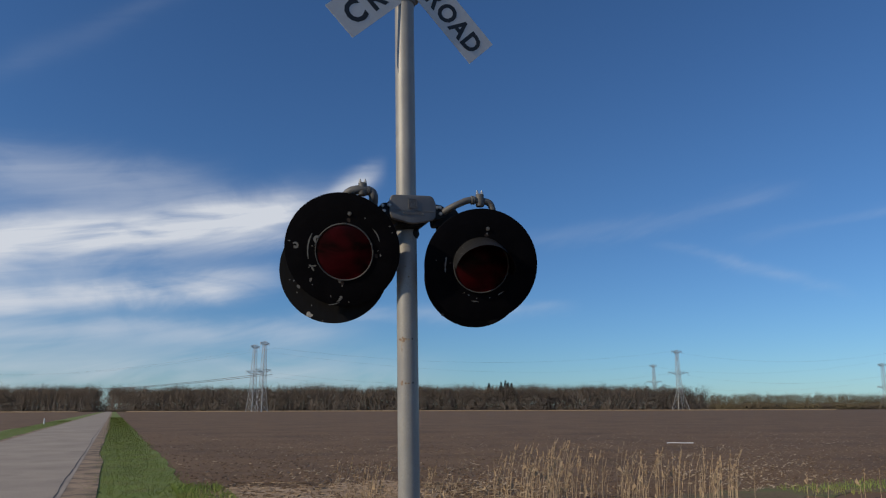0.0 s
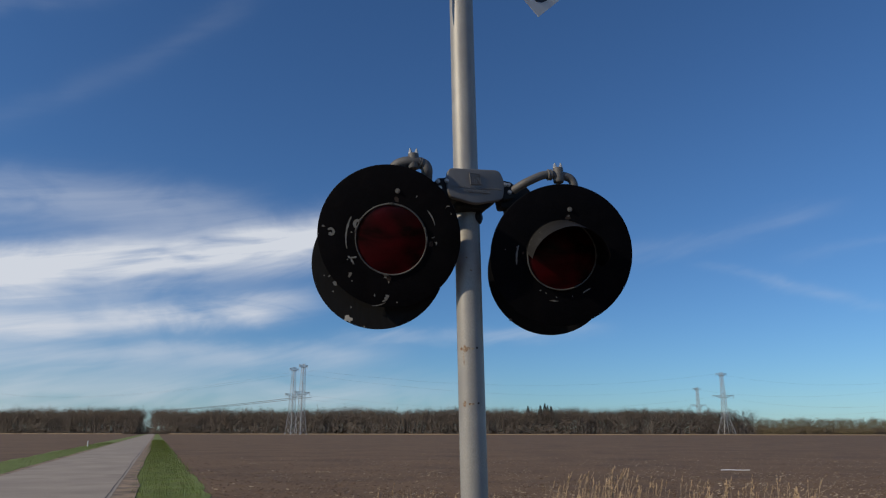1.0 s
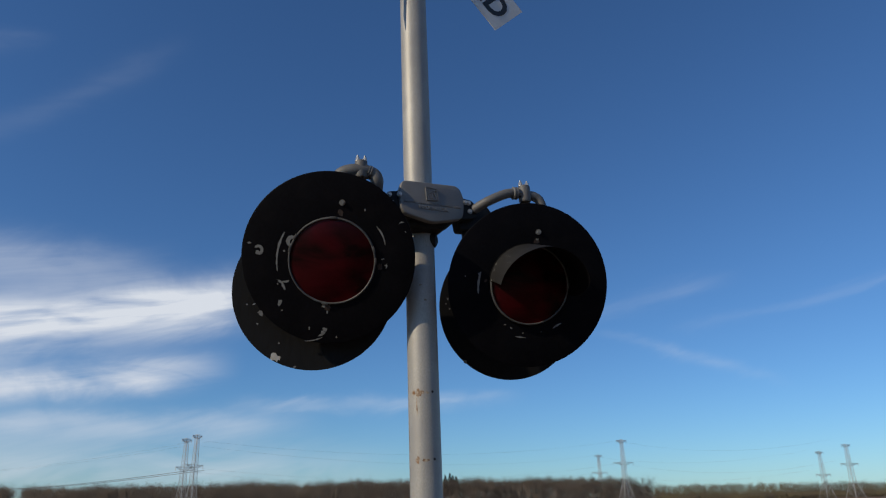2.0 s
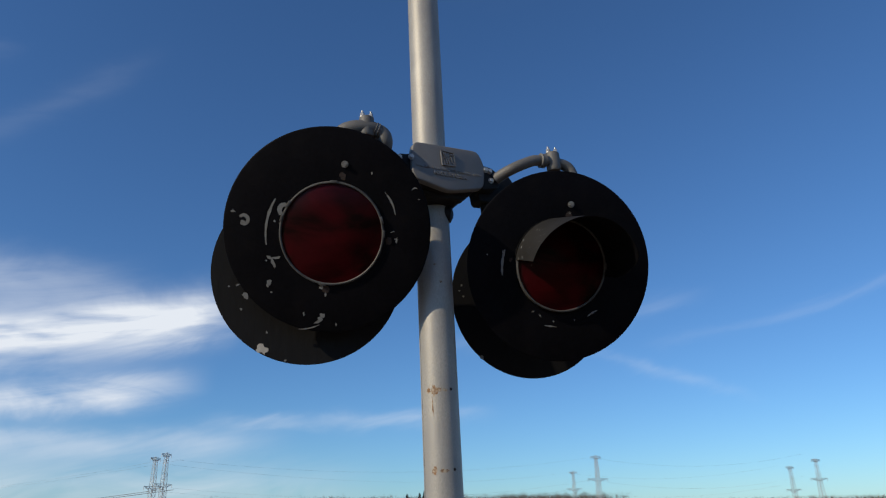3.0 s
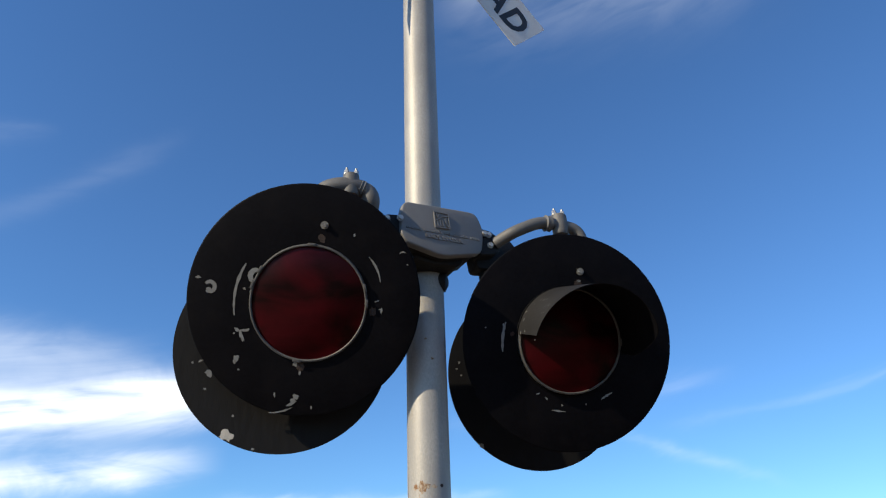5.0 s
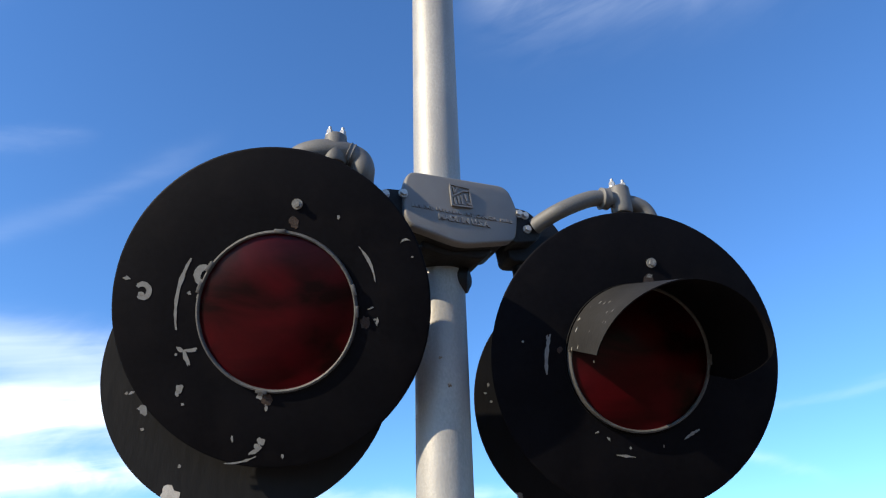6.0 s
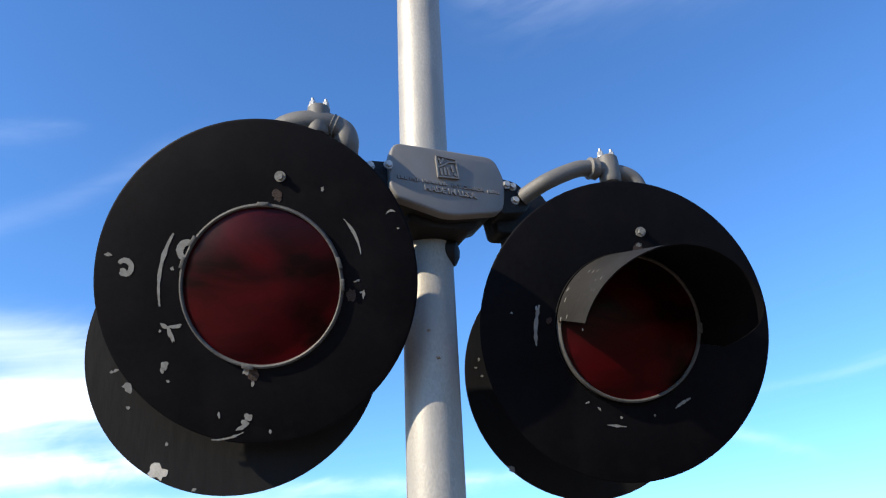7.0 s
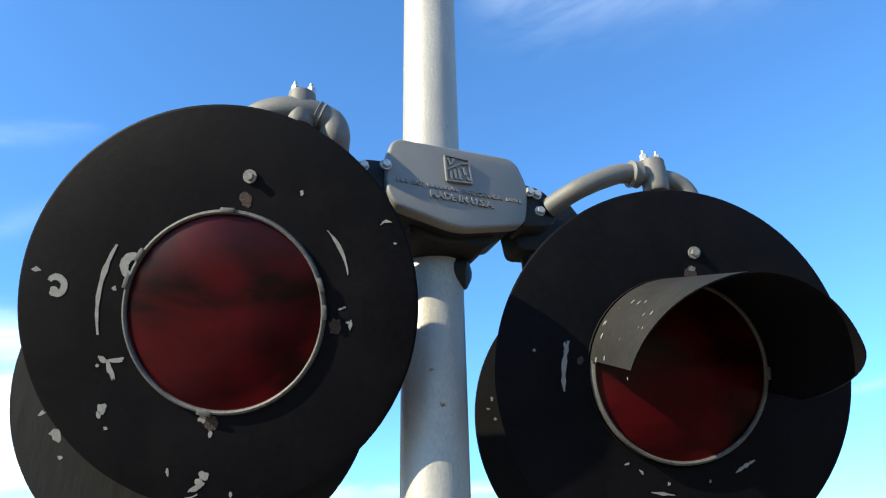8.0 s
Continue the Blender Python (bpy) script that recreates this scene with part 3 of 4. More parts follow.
R = tilted((0.047, 3.680, 2.733), 13.5, 2.0, 0.935)
fitting("arm", [([R(0.004, -0.014, 0.065), R(0.022, -0.003, 0.042), R(0.048, 0.010, 0.016), R(0.088, 0.031, 0.004), R(0.122, 0.047), R(0.146, 0.053), R(0.165, 0.055), R(0.20, 0.055), R(0.245, 0.052), R(0.270, 0.034), R(0.282, -0.01), R(0.284, -0.08)], 0.0182)],
        [(R(0.147, 0.053), R(0.169, 0.055), 0.0250)], [(R(0.202, 0.056), 0.034)], "grey painted pipe arm bent towards the light")
L = tilted((-0.393, 3.575, 2.802), 16.7, -3.5, 0.955)
fitting("arm", [([L(0.085, -0.15, 0.10), L(0.066, -0.11, 0.05), L(0.062, -0.060, 0.014), L(0.061, -0.040, 0.0), L(0.053, -0.018), L(0.028, -0.007), L(0.0, -0.003), L(-0.04, -0.004, 0.010), L(-0.073, -0.015, 0.030), L(-0.092, -0.045, 0.070), L(-0.10, -0.10, 0.12)], 0.0242)],
        [(L(0.026, -0.006), L(0.038, -0.011), 0.0268)], [(L(0.002, 0.0), 0.034)], "grey painted pipe arm bent towards the light")
brk = [(0.09, -0.020), (0.16, -0.012), (0.215, 0.010), (0.25, -0.04), (0.20, -0.108), (0.10, -0.114)]
part("bracket", slab(rounded(brk, 0.014), 0.048, 0.10, 0.004), M["cast_shade_dark"], jbox, "cast bracket under the pipe, colour darkened as shaded")
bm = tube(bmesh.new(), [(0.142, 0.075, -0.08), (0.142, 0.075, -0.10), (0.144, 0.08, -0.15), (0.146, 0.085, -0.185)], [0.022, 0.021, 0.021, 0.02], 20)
part("lower_stub", bm, M["cast_shade_dark"], jbox, "short dark pipe below the bracket")


# ---- the four lights ----
RO, RI = 0.3075, 0.150


def flashing_light(m, label, visor, seed, chips, rear=False, shift=(0, 0), size=1.0, proud=0.0):
    """A light: round black background, red lens in its ring, housing, and a hood where it has one. It faces local -y."""
    lamp = thing("flashing_light", m, label, "signal light", "crossing signal lights")
    if rear:
        prof = [(RI, 0.0), (0.2935, 0.0), (0.2975, 0.0015), (0.2965, 0.004), (RI, 0.004)]
    else:
        prof = [(RI, 0.0), (0.20, 0.0002), (RO - 0.004, 0.0), (RO - 0.001, 0.0008), (RO, 0.002), (RO - 0.001, 0.004), (RI, 0.004)]
    bm = lathe(prof, 128, True)
    for v in bm.verts:
        if math.hypot(v.co.x, v.co.z) > 0.25:
            v.co.x, v.co.z = v.co.x + shift[0], v.co.z + shift[1]
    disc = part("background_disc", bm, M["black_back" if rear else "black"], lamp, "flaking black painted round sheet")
    fm = pose(0, -proud, 0) @ Matrix.Diagonal((size, 1, size, 1))
    if rear:
        disc.data.materials.append(M["black"])
        for p in disc.data.polygons:
            if p.center.y < 0.001:
                p.material_index = 1
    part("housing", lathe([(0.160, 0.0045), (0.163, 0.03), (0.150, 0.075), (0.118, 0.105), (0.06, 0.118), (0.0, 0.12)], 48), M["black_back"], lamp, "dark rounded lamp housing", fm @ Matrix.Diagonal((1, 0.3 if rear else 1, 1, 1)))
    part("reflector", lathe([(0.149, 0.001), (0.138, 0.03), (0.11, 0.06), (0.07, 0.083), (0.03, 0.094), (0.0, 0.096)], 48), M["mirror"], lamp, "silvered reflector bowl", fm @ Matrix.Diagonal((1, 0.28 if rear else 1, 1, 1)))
    dome = [(0.1495 * math.sin(radians(a)) / math.sin(radians(34)), -0.0265 * (math.cos(radians(a)) - math.cos(radians(34))) / (1 - math.cos(radians(34)))) for a in (34, 32, 28, 24, 20, 16, 12, 8, 4)]
    glass = part("lens", lathe(dome + [(0.0, -0.0265)] + [(0.0, -0.0215)] + [(r, y + 0.005) for r, y in dome[::-1]], 72), M["lens"], lamp, "dark red convex glass", fm)
    glass.visible_shadow = False
    ring = part("lens_ring", lathe([(0.1485, 0.002 + proud), (0.149, -0.005), (0.1515, -0.007), (0.1545, -0.006), (0.156, 0.0), (0.156, proud + 0.001)], 96), M["rim"], lamp, "worn grey metal ring", fm)
    for k, (dx, dz) in enumerate(chips.get("clips", ())):
        a = math.degrees(math.atan2(dz, dx))
        b = box(bmesh.new(), pose(0, 0, 0, 0, -a, 0) @ pose(0.154, -0.006, 0), 0.0075, 0.007, 0.022, 0.0012)
        part("clip", b, M["rim"], ring)
    for k, (x, z, big) in enumerate(chips.get("bolts", ())):
        part("bolt", hex_bolt(0.0070 * big, 0.006, 0.0105 * big), M["dull_bolt"], lamp, "dull zinc bolt", pose(x, 0, z, 0, 17 * k + 8, 0))
    for k, (x, z, r) in enumerate(chips.get("rust", ())):
        part("rusty_hole", chip(x, z, r, r * 1.15, 0, 0.25, seed + 60 + k), M["rust"], disc, "rusty empty bolt hole", smooth=0)
    for k, row in enumerate(chips.get("flakes", ())):
        part("paint_chip", chip(row[0], row[1], row[2] * 0.85, row[3] * 0.85, row[4], seed=seed + k), M["chip"], disc, "flake of bare grey metal", smooth=0)
    for k, row in enumerate(chips.get("crescents", ())):
        part("paint_chip", crescent(*row, seed=seed + 30 + k), M["chip"], disc, "curled flake of bare grey metal", smooth=0)
    for k, row in enumerate(chips.get("scratches", ())):
        part("scratch", scratch(*row, seed=seed + k), M["chip"], disc, "long scrape to bare metal", smooth=0)
    if visor:
        bm = bmesh.new()
        n, lo, hi, rr, depth = 60, -12.0, 175.0, 0.1585, visor
        outer, innr = [], []
        for k in range(n + 1):
            a = radians(lo + (hi - lo) * k / n)
            cut = depth * (1 - 0.6 * max(0.0, 1 - k / 11) ** 2) * (1 - 0.06 * max(0.0, 1 - k / 28)) * (1 - 0.31 * max(0.0, (k - 0.66 * n) / (0.34 * n)) ** 1.2)
            for ring_, r in ((outer, rr), (innr, rr - 0.0022)):
                ring_.append([bm.verts.new((r * math.cos(a), -0.002 - cut * t, r * math.sin(a) - 0.075 * cut * t)) for t in (0, 0.25, 0.5, 0.75, 1)])
        for k in range(n):
            for j in range(4):
                bm.faces.new((outer[k][j], outer[k][j + 1], outer[k + 1][j + 1], outer[k + 1][j]))
                bm.faces.new((innr[k][j], innr[k + 1][j], innr[k + 1][j + 1], innr[k][j + 1]))
            bm.faces.new((outer[k][4], innr[k][4], innr[k + 1][4], outer[k + 1][4]))
        for k in (0, n):
            for j in range(4):
                bm.faces.new((outer[k][j], innr[k][j], innr[k][j + 1], outer[k][j + 1]))
        hood = part("visor", bm, M["hood"], lamp, "chipped dark sheet-metal hood, inside blackened as unlit", fm)
        # Inner faces take the blacker paint: the hood's unlit inside put into colour
        hood.data.materials.append(M["black"])
        for p in hood.data.polygons:
            if math.hypot(p.center.x, p.center.z - 0.075 * (p.center.y + 0.002)) < rr - 0.0011:
                p.material_index = 1
        rnd = random.Random(seed)
        for k in range(16):
            a, d, s = radians(128 + 52 * rnd.random()), -0.015 - depth * 0.68 * rnd.random(), 0.0015 + 0.0028 * rnd.random() ** 2
            b = bmesh.new()
            c = Vector((math.cos(a), 0, math.sin(a))) * (rr + 0.0012) + Vector((0, d, 0.075 * d))
            t = Vector((-math.sin(a), 0, math.cos(a)))
            b.faces.new([b.verts.new(c + t * s * math.cos(q) * 1.4 + Vector((0, s * math.sin(q), 0))) for q in (0.3, 1.2, 2.4, 3.3, 4.2, 5.4)])
            part("paint_chip", b, M["chip"], hood, smooth=0)
    return lamp


LF = Matrix.Translation((-0.4920, 3.6551, 2.4821)) @ pose(0, 0, 0, 25.4, 0, -3.8)
RF = Matrix.Translation((0.2336, 3.7654, 2.4261)) @ pose(0, 0, 0, 18.2, 0, 4.2)
LB = Matrix.Translation((-0.5685, 3.829, 2.4276)) @ pose(0, 0, 0, 8, 0, 5)
RB = Matrix.Translation((0.2140, 4.100, 2.4280)) @ pose(0, 0, 0, 9, 0, 6)
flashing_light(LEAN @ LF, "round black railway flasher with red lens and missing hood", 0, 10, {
    "bolts": ((0.043, 0.205, 1.0),),
    "rust": ((0.037, 0.170, 0.010), (0.169, -0.025, 0.010), (-0.022, -0.168, 0.011)),
    "clips": ((-0.120, 0.085), (-0.139, 0.047), (0.148, 0.037), (0.153, -0.004), (0.010, 0.152), (-0.03, -0.15)),
    "crescents": ((-0.257, 0.046, 0.0165, 0.0105, -140, 150), (-0.140, 0.073, 0.019, 0.014, 60, 250)),
    "flakes": ((-0.288, 0.071, 0.009, 0.004, -12), (-0.262, 0.040, 0.007, 0.005, 0), (-0.168, 0.039, 0.004, 0.004, 0), (-0.150, 0.033, 0.004, 0.010, -15),
               (-0.166, -0.070, 0.017, 0.0045, 6), (-0.175, -0.086, 0.005, 0.017, 14), (-0.186, -0.069, 0.009, 0.005, -40), (-0.195, -0.078, 0.003, 0.003, 0), (-0.189, -0.144, 0.009, 0.011, 0), (-0.193, -0.152, 0.005, 0.006, 20), (-0.183, -0.173, 0.004, 0.003, 0), (-0.260, -0.180, 0.010, 0.013, 30), (-0.281, -0.149, 0.007, 0.003, 20),
               (0.122, 0.178, 0.003, 0.005, 0), (0.180, 0.002, 0.008, 0.002, 18), (0.192, -0.024, 0.003, 0.008, -8), (0.188, -0.020, 0.004, 0.002, 0), (-0.035, -0.160, 0.007, 0.009, 0), (-0.023, -0.183, 0.003, 0.008, 0), (-0.034, -0.246, 0.009, 0.008, 30), (-0.041, -0.257, 0.008, 0.008, 0), (-0.050, -0.266, 0.010, 0.005, 30), (-0.089, -0.240, 0.003, 0.008, 0), (0.007, -0.275, 0.003, 0.005, 0), (0.262, 0.098, 0.003, 0.002, 0)),
    "scratches": ((-0.163, 0.106, -0.194, -0.031, -0.012, 0.009), (0.160, 0.120, 0.190, 0.052, 0.006, 0.005), (0.240, 0.126, 0.258, 0.130, 0.004, 0.004), (-0.105, -0.286, -0.044, -0.274, -0.004, 0.005)),
}, shift=(-0.012, 0.010))
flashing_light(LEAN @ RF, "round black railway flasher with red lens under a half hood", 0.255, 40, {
    "bolts": ((0.033, 0.199, 1.0),),
    "rust": ((0.026, 0.165, 0.010), (-0.166, 0.013, 0.006)),
    "clips": ((-0.15, 0.02), (0.152, 0.0)),
    "flakes": ((-0.065, -0.163, 0.006, 0.002, -50), (-0.089, -0.150, 0.006, 0.002, 20), (-0.02, -0.180, 0.003, 0.003, 0), (0.05, -0.176, 0.002, 0.003, 0), (-0.243, 0.027, 0.003, 0.003, 0), (-0.192, 0.036, 0.003, 0.006, 0), (0.028, 0.172, 0.008, 0.005, 0)),
    "scratches": ((-0.186, 0.044, -0.193, -0.038, -0.004, 0.009), (0.094, -0.162, 0.127, -0.142, 0.001, 0.006), (-0.050, -0.194, -0.010, -0.198, 0.0, 0.005)),
}, size=0.967, proud=0.009)
turned = pose(0, 0, 0, 0, 0, 180)
for front, rear in ((LF, LB), (RF, RB)):
    a, c = inv @ front @ Vector((0, 0.10, 0)), inv @ rear @ Vector((0, -0.03, 0))
    part("spindle", tube(bmesh.new(), [a, a.lerp(c, 0.5), c], 0.045, 20), M["cast_shade_dark"], signal, "dark casting between the paired lights")
back_l = flashing_light(LEAN @ LB @ turned, "round black railway flasher facing the far side, greyer back", 0, 70, {}, True)
back_r = flashing_light(LEAN @ RB @ turned, "round black railway flasher facing the far side, greyer back", 0, 90, {}, True)
for lamp, rows in ((back_l, ((-0.131, -0.251, 0.020, 0.012, -28), (-0.20, -0.13, 0.004, 0.003, 0), (-0.06, -0.285, 0.004, 0.003, 20), (-0.24, -0.06, 0.003, 0.003, 0), (-0.12, -0.20, 0.003, 0.004, 0))), (back_r, ((-0.262, 0.03, 0.003, 0.004, 0), (-0.270, 0.01, 0.004, 0.002, 0), (-0.255, -0.01, 0.003, 0.003, 0), (-0.19, -0.225, 0.010, 0.006, -40)))):
    disc = [o for o in lamp.children if o.name.startswith("background_disc")][0]
    for k, row in enumerate(rows):
        part("paint_chip", chip(*row, seed=200 + k), M["pale" if row[2] > 0.015 else "chip"], disc, "flake of bare metal", pose(0, 0.004, 0, 0, 0, 180), smooth=0)


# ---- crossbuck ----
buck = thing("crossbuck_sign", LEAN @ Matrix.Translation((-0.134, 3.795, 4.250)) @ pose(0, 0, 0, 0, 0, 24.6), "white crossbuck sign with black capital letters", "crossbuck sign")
for words, turn, y in (((("CROSSING", 0.0, 1.15),), -45, -0.006), ((("RAIL", -0.385, 0.36), ("ROAD", 0.385, 0.43)), 45, 0.002)):
    bm = bmesh.new()
    box(bm, Matrix.Identity(4), 1.28, 0.003, 0.232)
    blade = part("blade", bm, M["sign"], buck, "white sheet blade", pose(0, y, 0, 0, turn, 0), smooth=0)
    for word, mid, span in words:
        me = lettering(word, 0.182, 0.0008, 0.006, 1.45 if len(word) > 4 else 1.12)
        me.materials.append(M["letter"])
        xs = [v.co.x for v in me.vertices]
        me.transform(Matrix.Diagonal((span / (max(xs) - min(xs)), 1, 1, 1)))
        ob = new("lettering", me)
        ob.parent, ob.matrix_basis = blade, pose(mid, -0.0018, -0.012)
        tagged(ob, "black capital letters")
bm = bmesh.new()
box(bm, pose(-0.04, 0.032, -0.06), 0.17, 0.05, 0.26, 0.004)
part("bracket", bm, M["cast"], buck)
for dz in (-0.05, 0.05):
    part("bolt", hex_bolt(0.009, 0.007, 0.013), M["bolt"], buck, "", pose(0, -0.008, dz))


# ---- railway ----
def rail_profile(name, q):
    shape = [(-0.065, 0.0), (0.065, 0.0), (0.06, 0.02), (0.012, 0.035), (0.010, 0.10), (0.034, 0.115), (0.034, 0.148), (0.026, 0.155), (-0.026, 0.155), (-0.034, 0.148), (-0.034, 0.115), (-0.010, 0.10), (-0.012, 0.035), (-0.06, 0.02)]
    bm = bmesh.new()
    ends = [[bm.verts.new(by_track(k, q + x, 0.10 + z)) for x, z in shape] for k in (-60, 200)]
    for i in range(len(shape)):
        j = (i + 1) % len(shape)
        bm.faces.new((ends[0][i], ends[0][j], ends[1][j], ends[1][i]))
    return tagged(new(name, mesh_of(bm, name, M["rail"], 0)), "rust-brown steel rail on timber ties", "rail", "railway rails")


rail_profile("rail", -0.74)
rail_profile("rail", 0.74)
tie_mesh = mesh_of(box(bmesh.new(), Matrix.Identity(4), 0.22, 2.5, 0.14, 0.008), "tie", M["tie"], 0)
for n in range(60):
    k = -12 + n * 0.55
    ob = new("railway_tie", tie_mesh)
    p = by_track(k, 0, 0.06)
    ob.matrix_basis = Matrix.Translation(p) @ pose(0, 0, 0, 0, 0, math.degrees(math.atan2(TRACK_D.y, TRACK_D.x)))
    tagged(ob, "dark creosoted timber tie in ballast", "railway tie", "railway ties")


# ---- heaps, grass, reeds and stubble ----
def soften(ob, up, spread, seed):
    """Leaves and blades shade as one soft mass: their normals gather about one direction."""
    rng = np.random.default_rng(seed)
    d = np.array(up) + spread * rng.standard_normal((len(ob.data.vertices), 3))
    ob.data.normals_split_custom_set_from_vertices(d / np.linalg.norm(d, axis=1)[:, None])
    return ob


def scatter(name, mat, label, category, build, count, seed):
    """One object of many small loose pieces."""
    rnd = random.Random(seed)
    verts, faces = [], []
    for _ in range(count):
        v, f = build(rnd)
        o = len(verts)
        verts += v
        faces += [tuple(o + i for i in q) for q in f]
    return tagged(raw(name, verts, faces, mat), label, category, kind="stuff")


OCTA = [(0, 1, 2), (0, 2, 3), (0, 3, 4), (0, 4, 1), (5, 2, 1), (5, 3, 2), (5, 4, 3), (5, 1, 4)]


def lump(rnd, c, r, flat=0.8):
    v = []
    for d in ((0, 0, 1), (1, 0, 0), (0, 1, 0), (-1, 0, 0), (0, -1, 0), (0, 0, -1)):
        k = r * (0.65 + 0.6 * rnd.random())
        v.append((c[0] + d[0] * k + r * 0.4 * (rnd.random() - 0.5), c[1] + d[1] * k + r * 0.4 * (rnd.random() - 0.5), c[2] + d[2] * k * flat))
    return v, OCTA


HEAP = Vector((5.05, 12.1, 0))


def heap_height(dx, dy):
    return 0.165 * math.exp(-((dx / 0.62) ** 2 + (dy / 0.55) ** 2)) + 0.06 * math.exp(-(((dx - 0.9) / 0.6) ** 2 + (dy / 0.5) ** 2)) - 0.02


def heap_stone(rnd):
    dx, dy = rnd.gauss(0.2, 0.55), rnd.gauss(0, 0.38)
    p = HEAP + TRACK_D * dx + TRACK_P * dy
    return lump(rnd, (p.x, p.y, heap_height(dx, dy) - 0.005 + 0.02 * rnd.random()), 0.016 + 0.018 * rnd.random())


bm = bmesh.new()
rows = []
for i in range(25):
    rows.append([bm.verts.new(HEAP + TRACK_D * (-3 + 0.3 * i) + TRACK_P * (-1.8 + 0.3 * j) + Vector((0, 0, heap_height(-3 + 0.3 * i, -1.8 + 0.3 * j) - 0.012))) for j in range(13)])
for p, q in zip(rows, rows[1:]):
    for j in range(12):
        bm.faces.new((p[j], p[j + 1], q[j + 1], q[j]))
tagged(new("ballast_heap", mesh_of(bm, "ballast_heap", M["stone"])), "low heap of pale limestone ballast beside the track", "gravel heap")
scatter("ballast_stones", M["stone"], "loose pale limestone stones on the heap", "gravel", heap_stone, 4200, 21)


def track_stone(rnd):
    p = by_track(-8 + 26 * rnd.random(), -1.9 + 4.0 * rnd.random())
    return lump(rnd, (p.x, p.y, 0.07 + 0.02 * rnd.random()), 0.02 + 0.02 * rnd.random())


scatter("track_stones", M["stone"], "loose pale limestone ballast between ties", "gravel", track_stone, 5000, 22)


def blade_at(rnd, p, h, w):
    a = 6.283 * rnd.random()
    lean = h * (0.15 + 0.5 * rnd.random())
    b = 6.283 * rnd.random()
    dx, dy = math.cos(a) * w / 2, math.sin(a) * w / 2
    tx, ty = math.cos(b) * lean, math.sin(b) * lean
    v = [(p.x - dx, p.y - dy, p.z), (p.x + dx, p.y + dy, p.z), (p.x + dx * 0.7 + tx * 0.35, p.y + dy * 0.7 + ty * 0.35, p.z + h * 0.6), (p.x - dx * 0.7 + tx * 0.35, p.y - dy * 0.7 + ty * 0.35, p.z + h * 0.6), (p.x + tx, p.y + ty, p.z + h)]
    return v, [(0, 1, 2, 3), (3, 2, 4)]


def verge_blade(w0, w1, s1):
    def build(rnd):
        u = rnd.random()
        s = -8 + (s1 + 8) * u * u
        w = w0 + (w1 - w0) * rnd.random() + 0.15 * rnd.gauss(0, 1)
        far = 1 + 0.035 * max(s, 0)
        return blade_at(rnd, by_road(s, w, 0.0), (0.022 + 0.040 * rnd.random()) * (1 + 0.04 * far), (0.006 + 0.005 * rnd.random()) * far)
    return build


soften(scatter("verge_grass", M["grass"], "short bright green grass on the verge", "grass", verge_blade(0.5, 2.45, 150), 62000, 31), (0, 0, 1), 0.25, 1)
soften(scatter("verge_grass", M["grass"], "short bright green grass on the far verge", "grass", verge_blade(-6.9, -4.75, 110), 14000, 32), (0, 0, 1), 0.25, 2)


def track_blade(rnd):
    k = 9.5 + 9 * rnd.random()
    q = 3.9 + 1.3 * rnd.random() + 0.2 * rnd.gauss(0, 1)
    return blade_at(rnd, by_track(k, q), 0.04 + 0.09 * rnd.random(), 0.010 + 0.008 * rnd.random())


scatter("trackside_grass", M["grass"], "patchy green grass along the railway", "grass", track_blade, 1500, 33)


def corner_blade(rnd):
    s, w = -8 + 8.5 * rnd.random(), 2.15 + 1.0 * rnd.random() ** 1.8
    return blade_at(rnd, by_road(s, w), 0.05 + 0.09 * rnd.random(), 0.006 + 0.005 * rnd.random())


scatter("corner_grass", M["grass"], "thin green grass where verge meets railway", "grass", corner_blade, 6000, 34)


def reed_at(rnd, x, y, h, lean):
    """A dry stem, a few hanging leaves and a feathery plume."""
    verts, faces = [], []
    b = rnd.gauss(0.25, 0.5)
    tx, ty = lean * math.cos(b), lean * math.sin(b)
    w = 0.0048 + 0.003 * rnd.random()
    prev = None
    for t in (0, 0.35, 0.7, 1.0):
        cx, cy, cz = x + tx * t * t, y + ty * t * t, h * t
        r = w * (1 - 0.6 * t)
        ring = len(verts)
        verts += [(cx + r * math.cos(a), cy + r * math.sin(a), cz) for a in (0.5, 2.6, 4.7)]
        if prev is not None:
            faces += [(prev + i, prev + (i + 1) % 3, ring + (i + 1) % 3, ring + i) for i in range(3)]
        prev = ring
    for _ in range(rnd.randint(0, 1)):
        t = 0.15 + 0.6 * rnd.random()
        cx, cy, cz = x + tx * t * t, y + ty * t * t, h * t
        a, ln = 6.283 * rnd.random(), 0.10 + 0.14 * rnd.random()
        dx, dy, up = math.cos(a) * ln * 0.4, math.sin(a) * ln * 0.4, ln * (1.0 - 0.4 * rnd.random())
        o = len(verts)
        verts += [(cx, cy, cz - 0.004), (cx, cy, cz + 0.006), (cx + dx * 0.5, cy + dy * 0.5, cz + up * 0.7 + 0.02), (cx + dx, cy + dy, cz + up * 0.4)]
        faces += [(o, o + 1, o + 2), (o, o + 2, o + 3)]
    return verts, faces


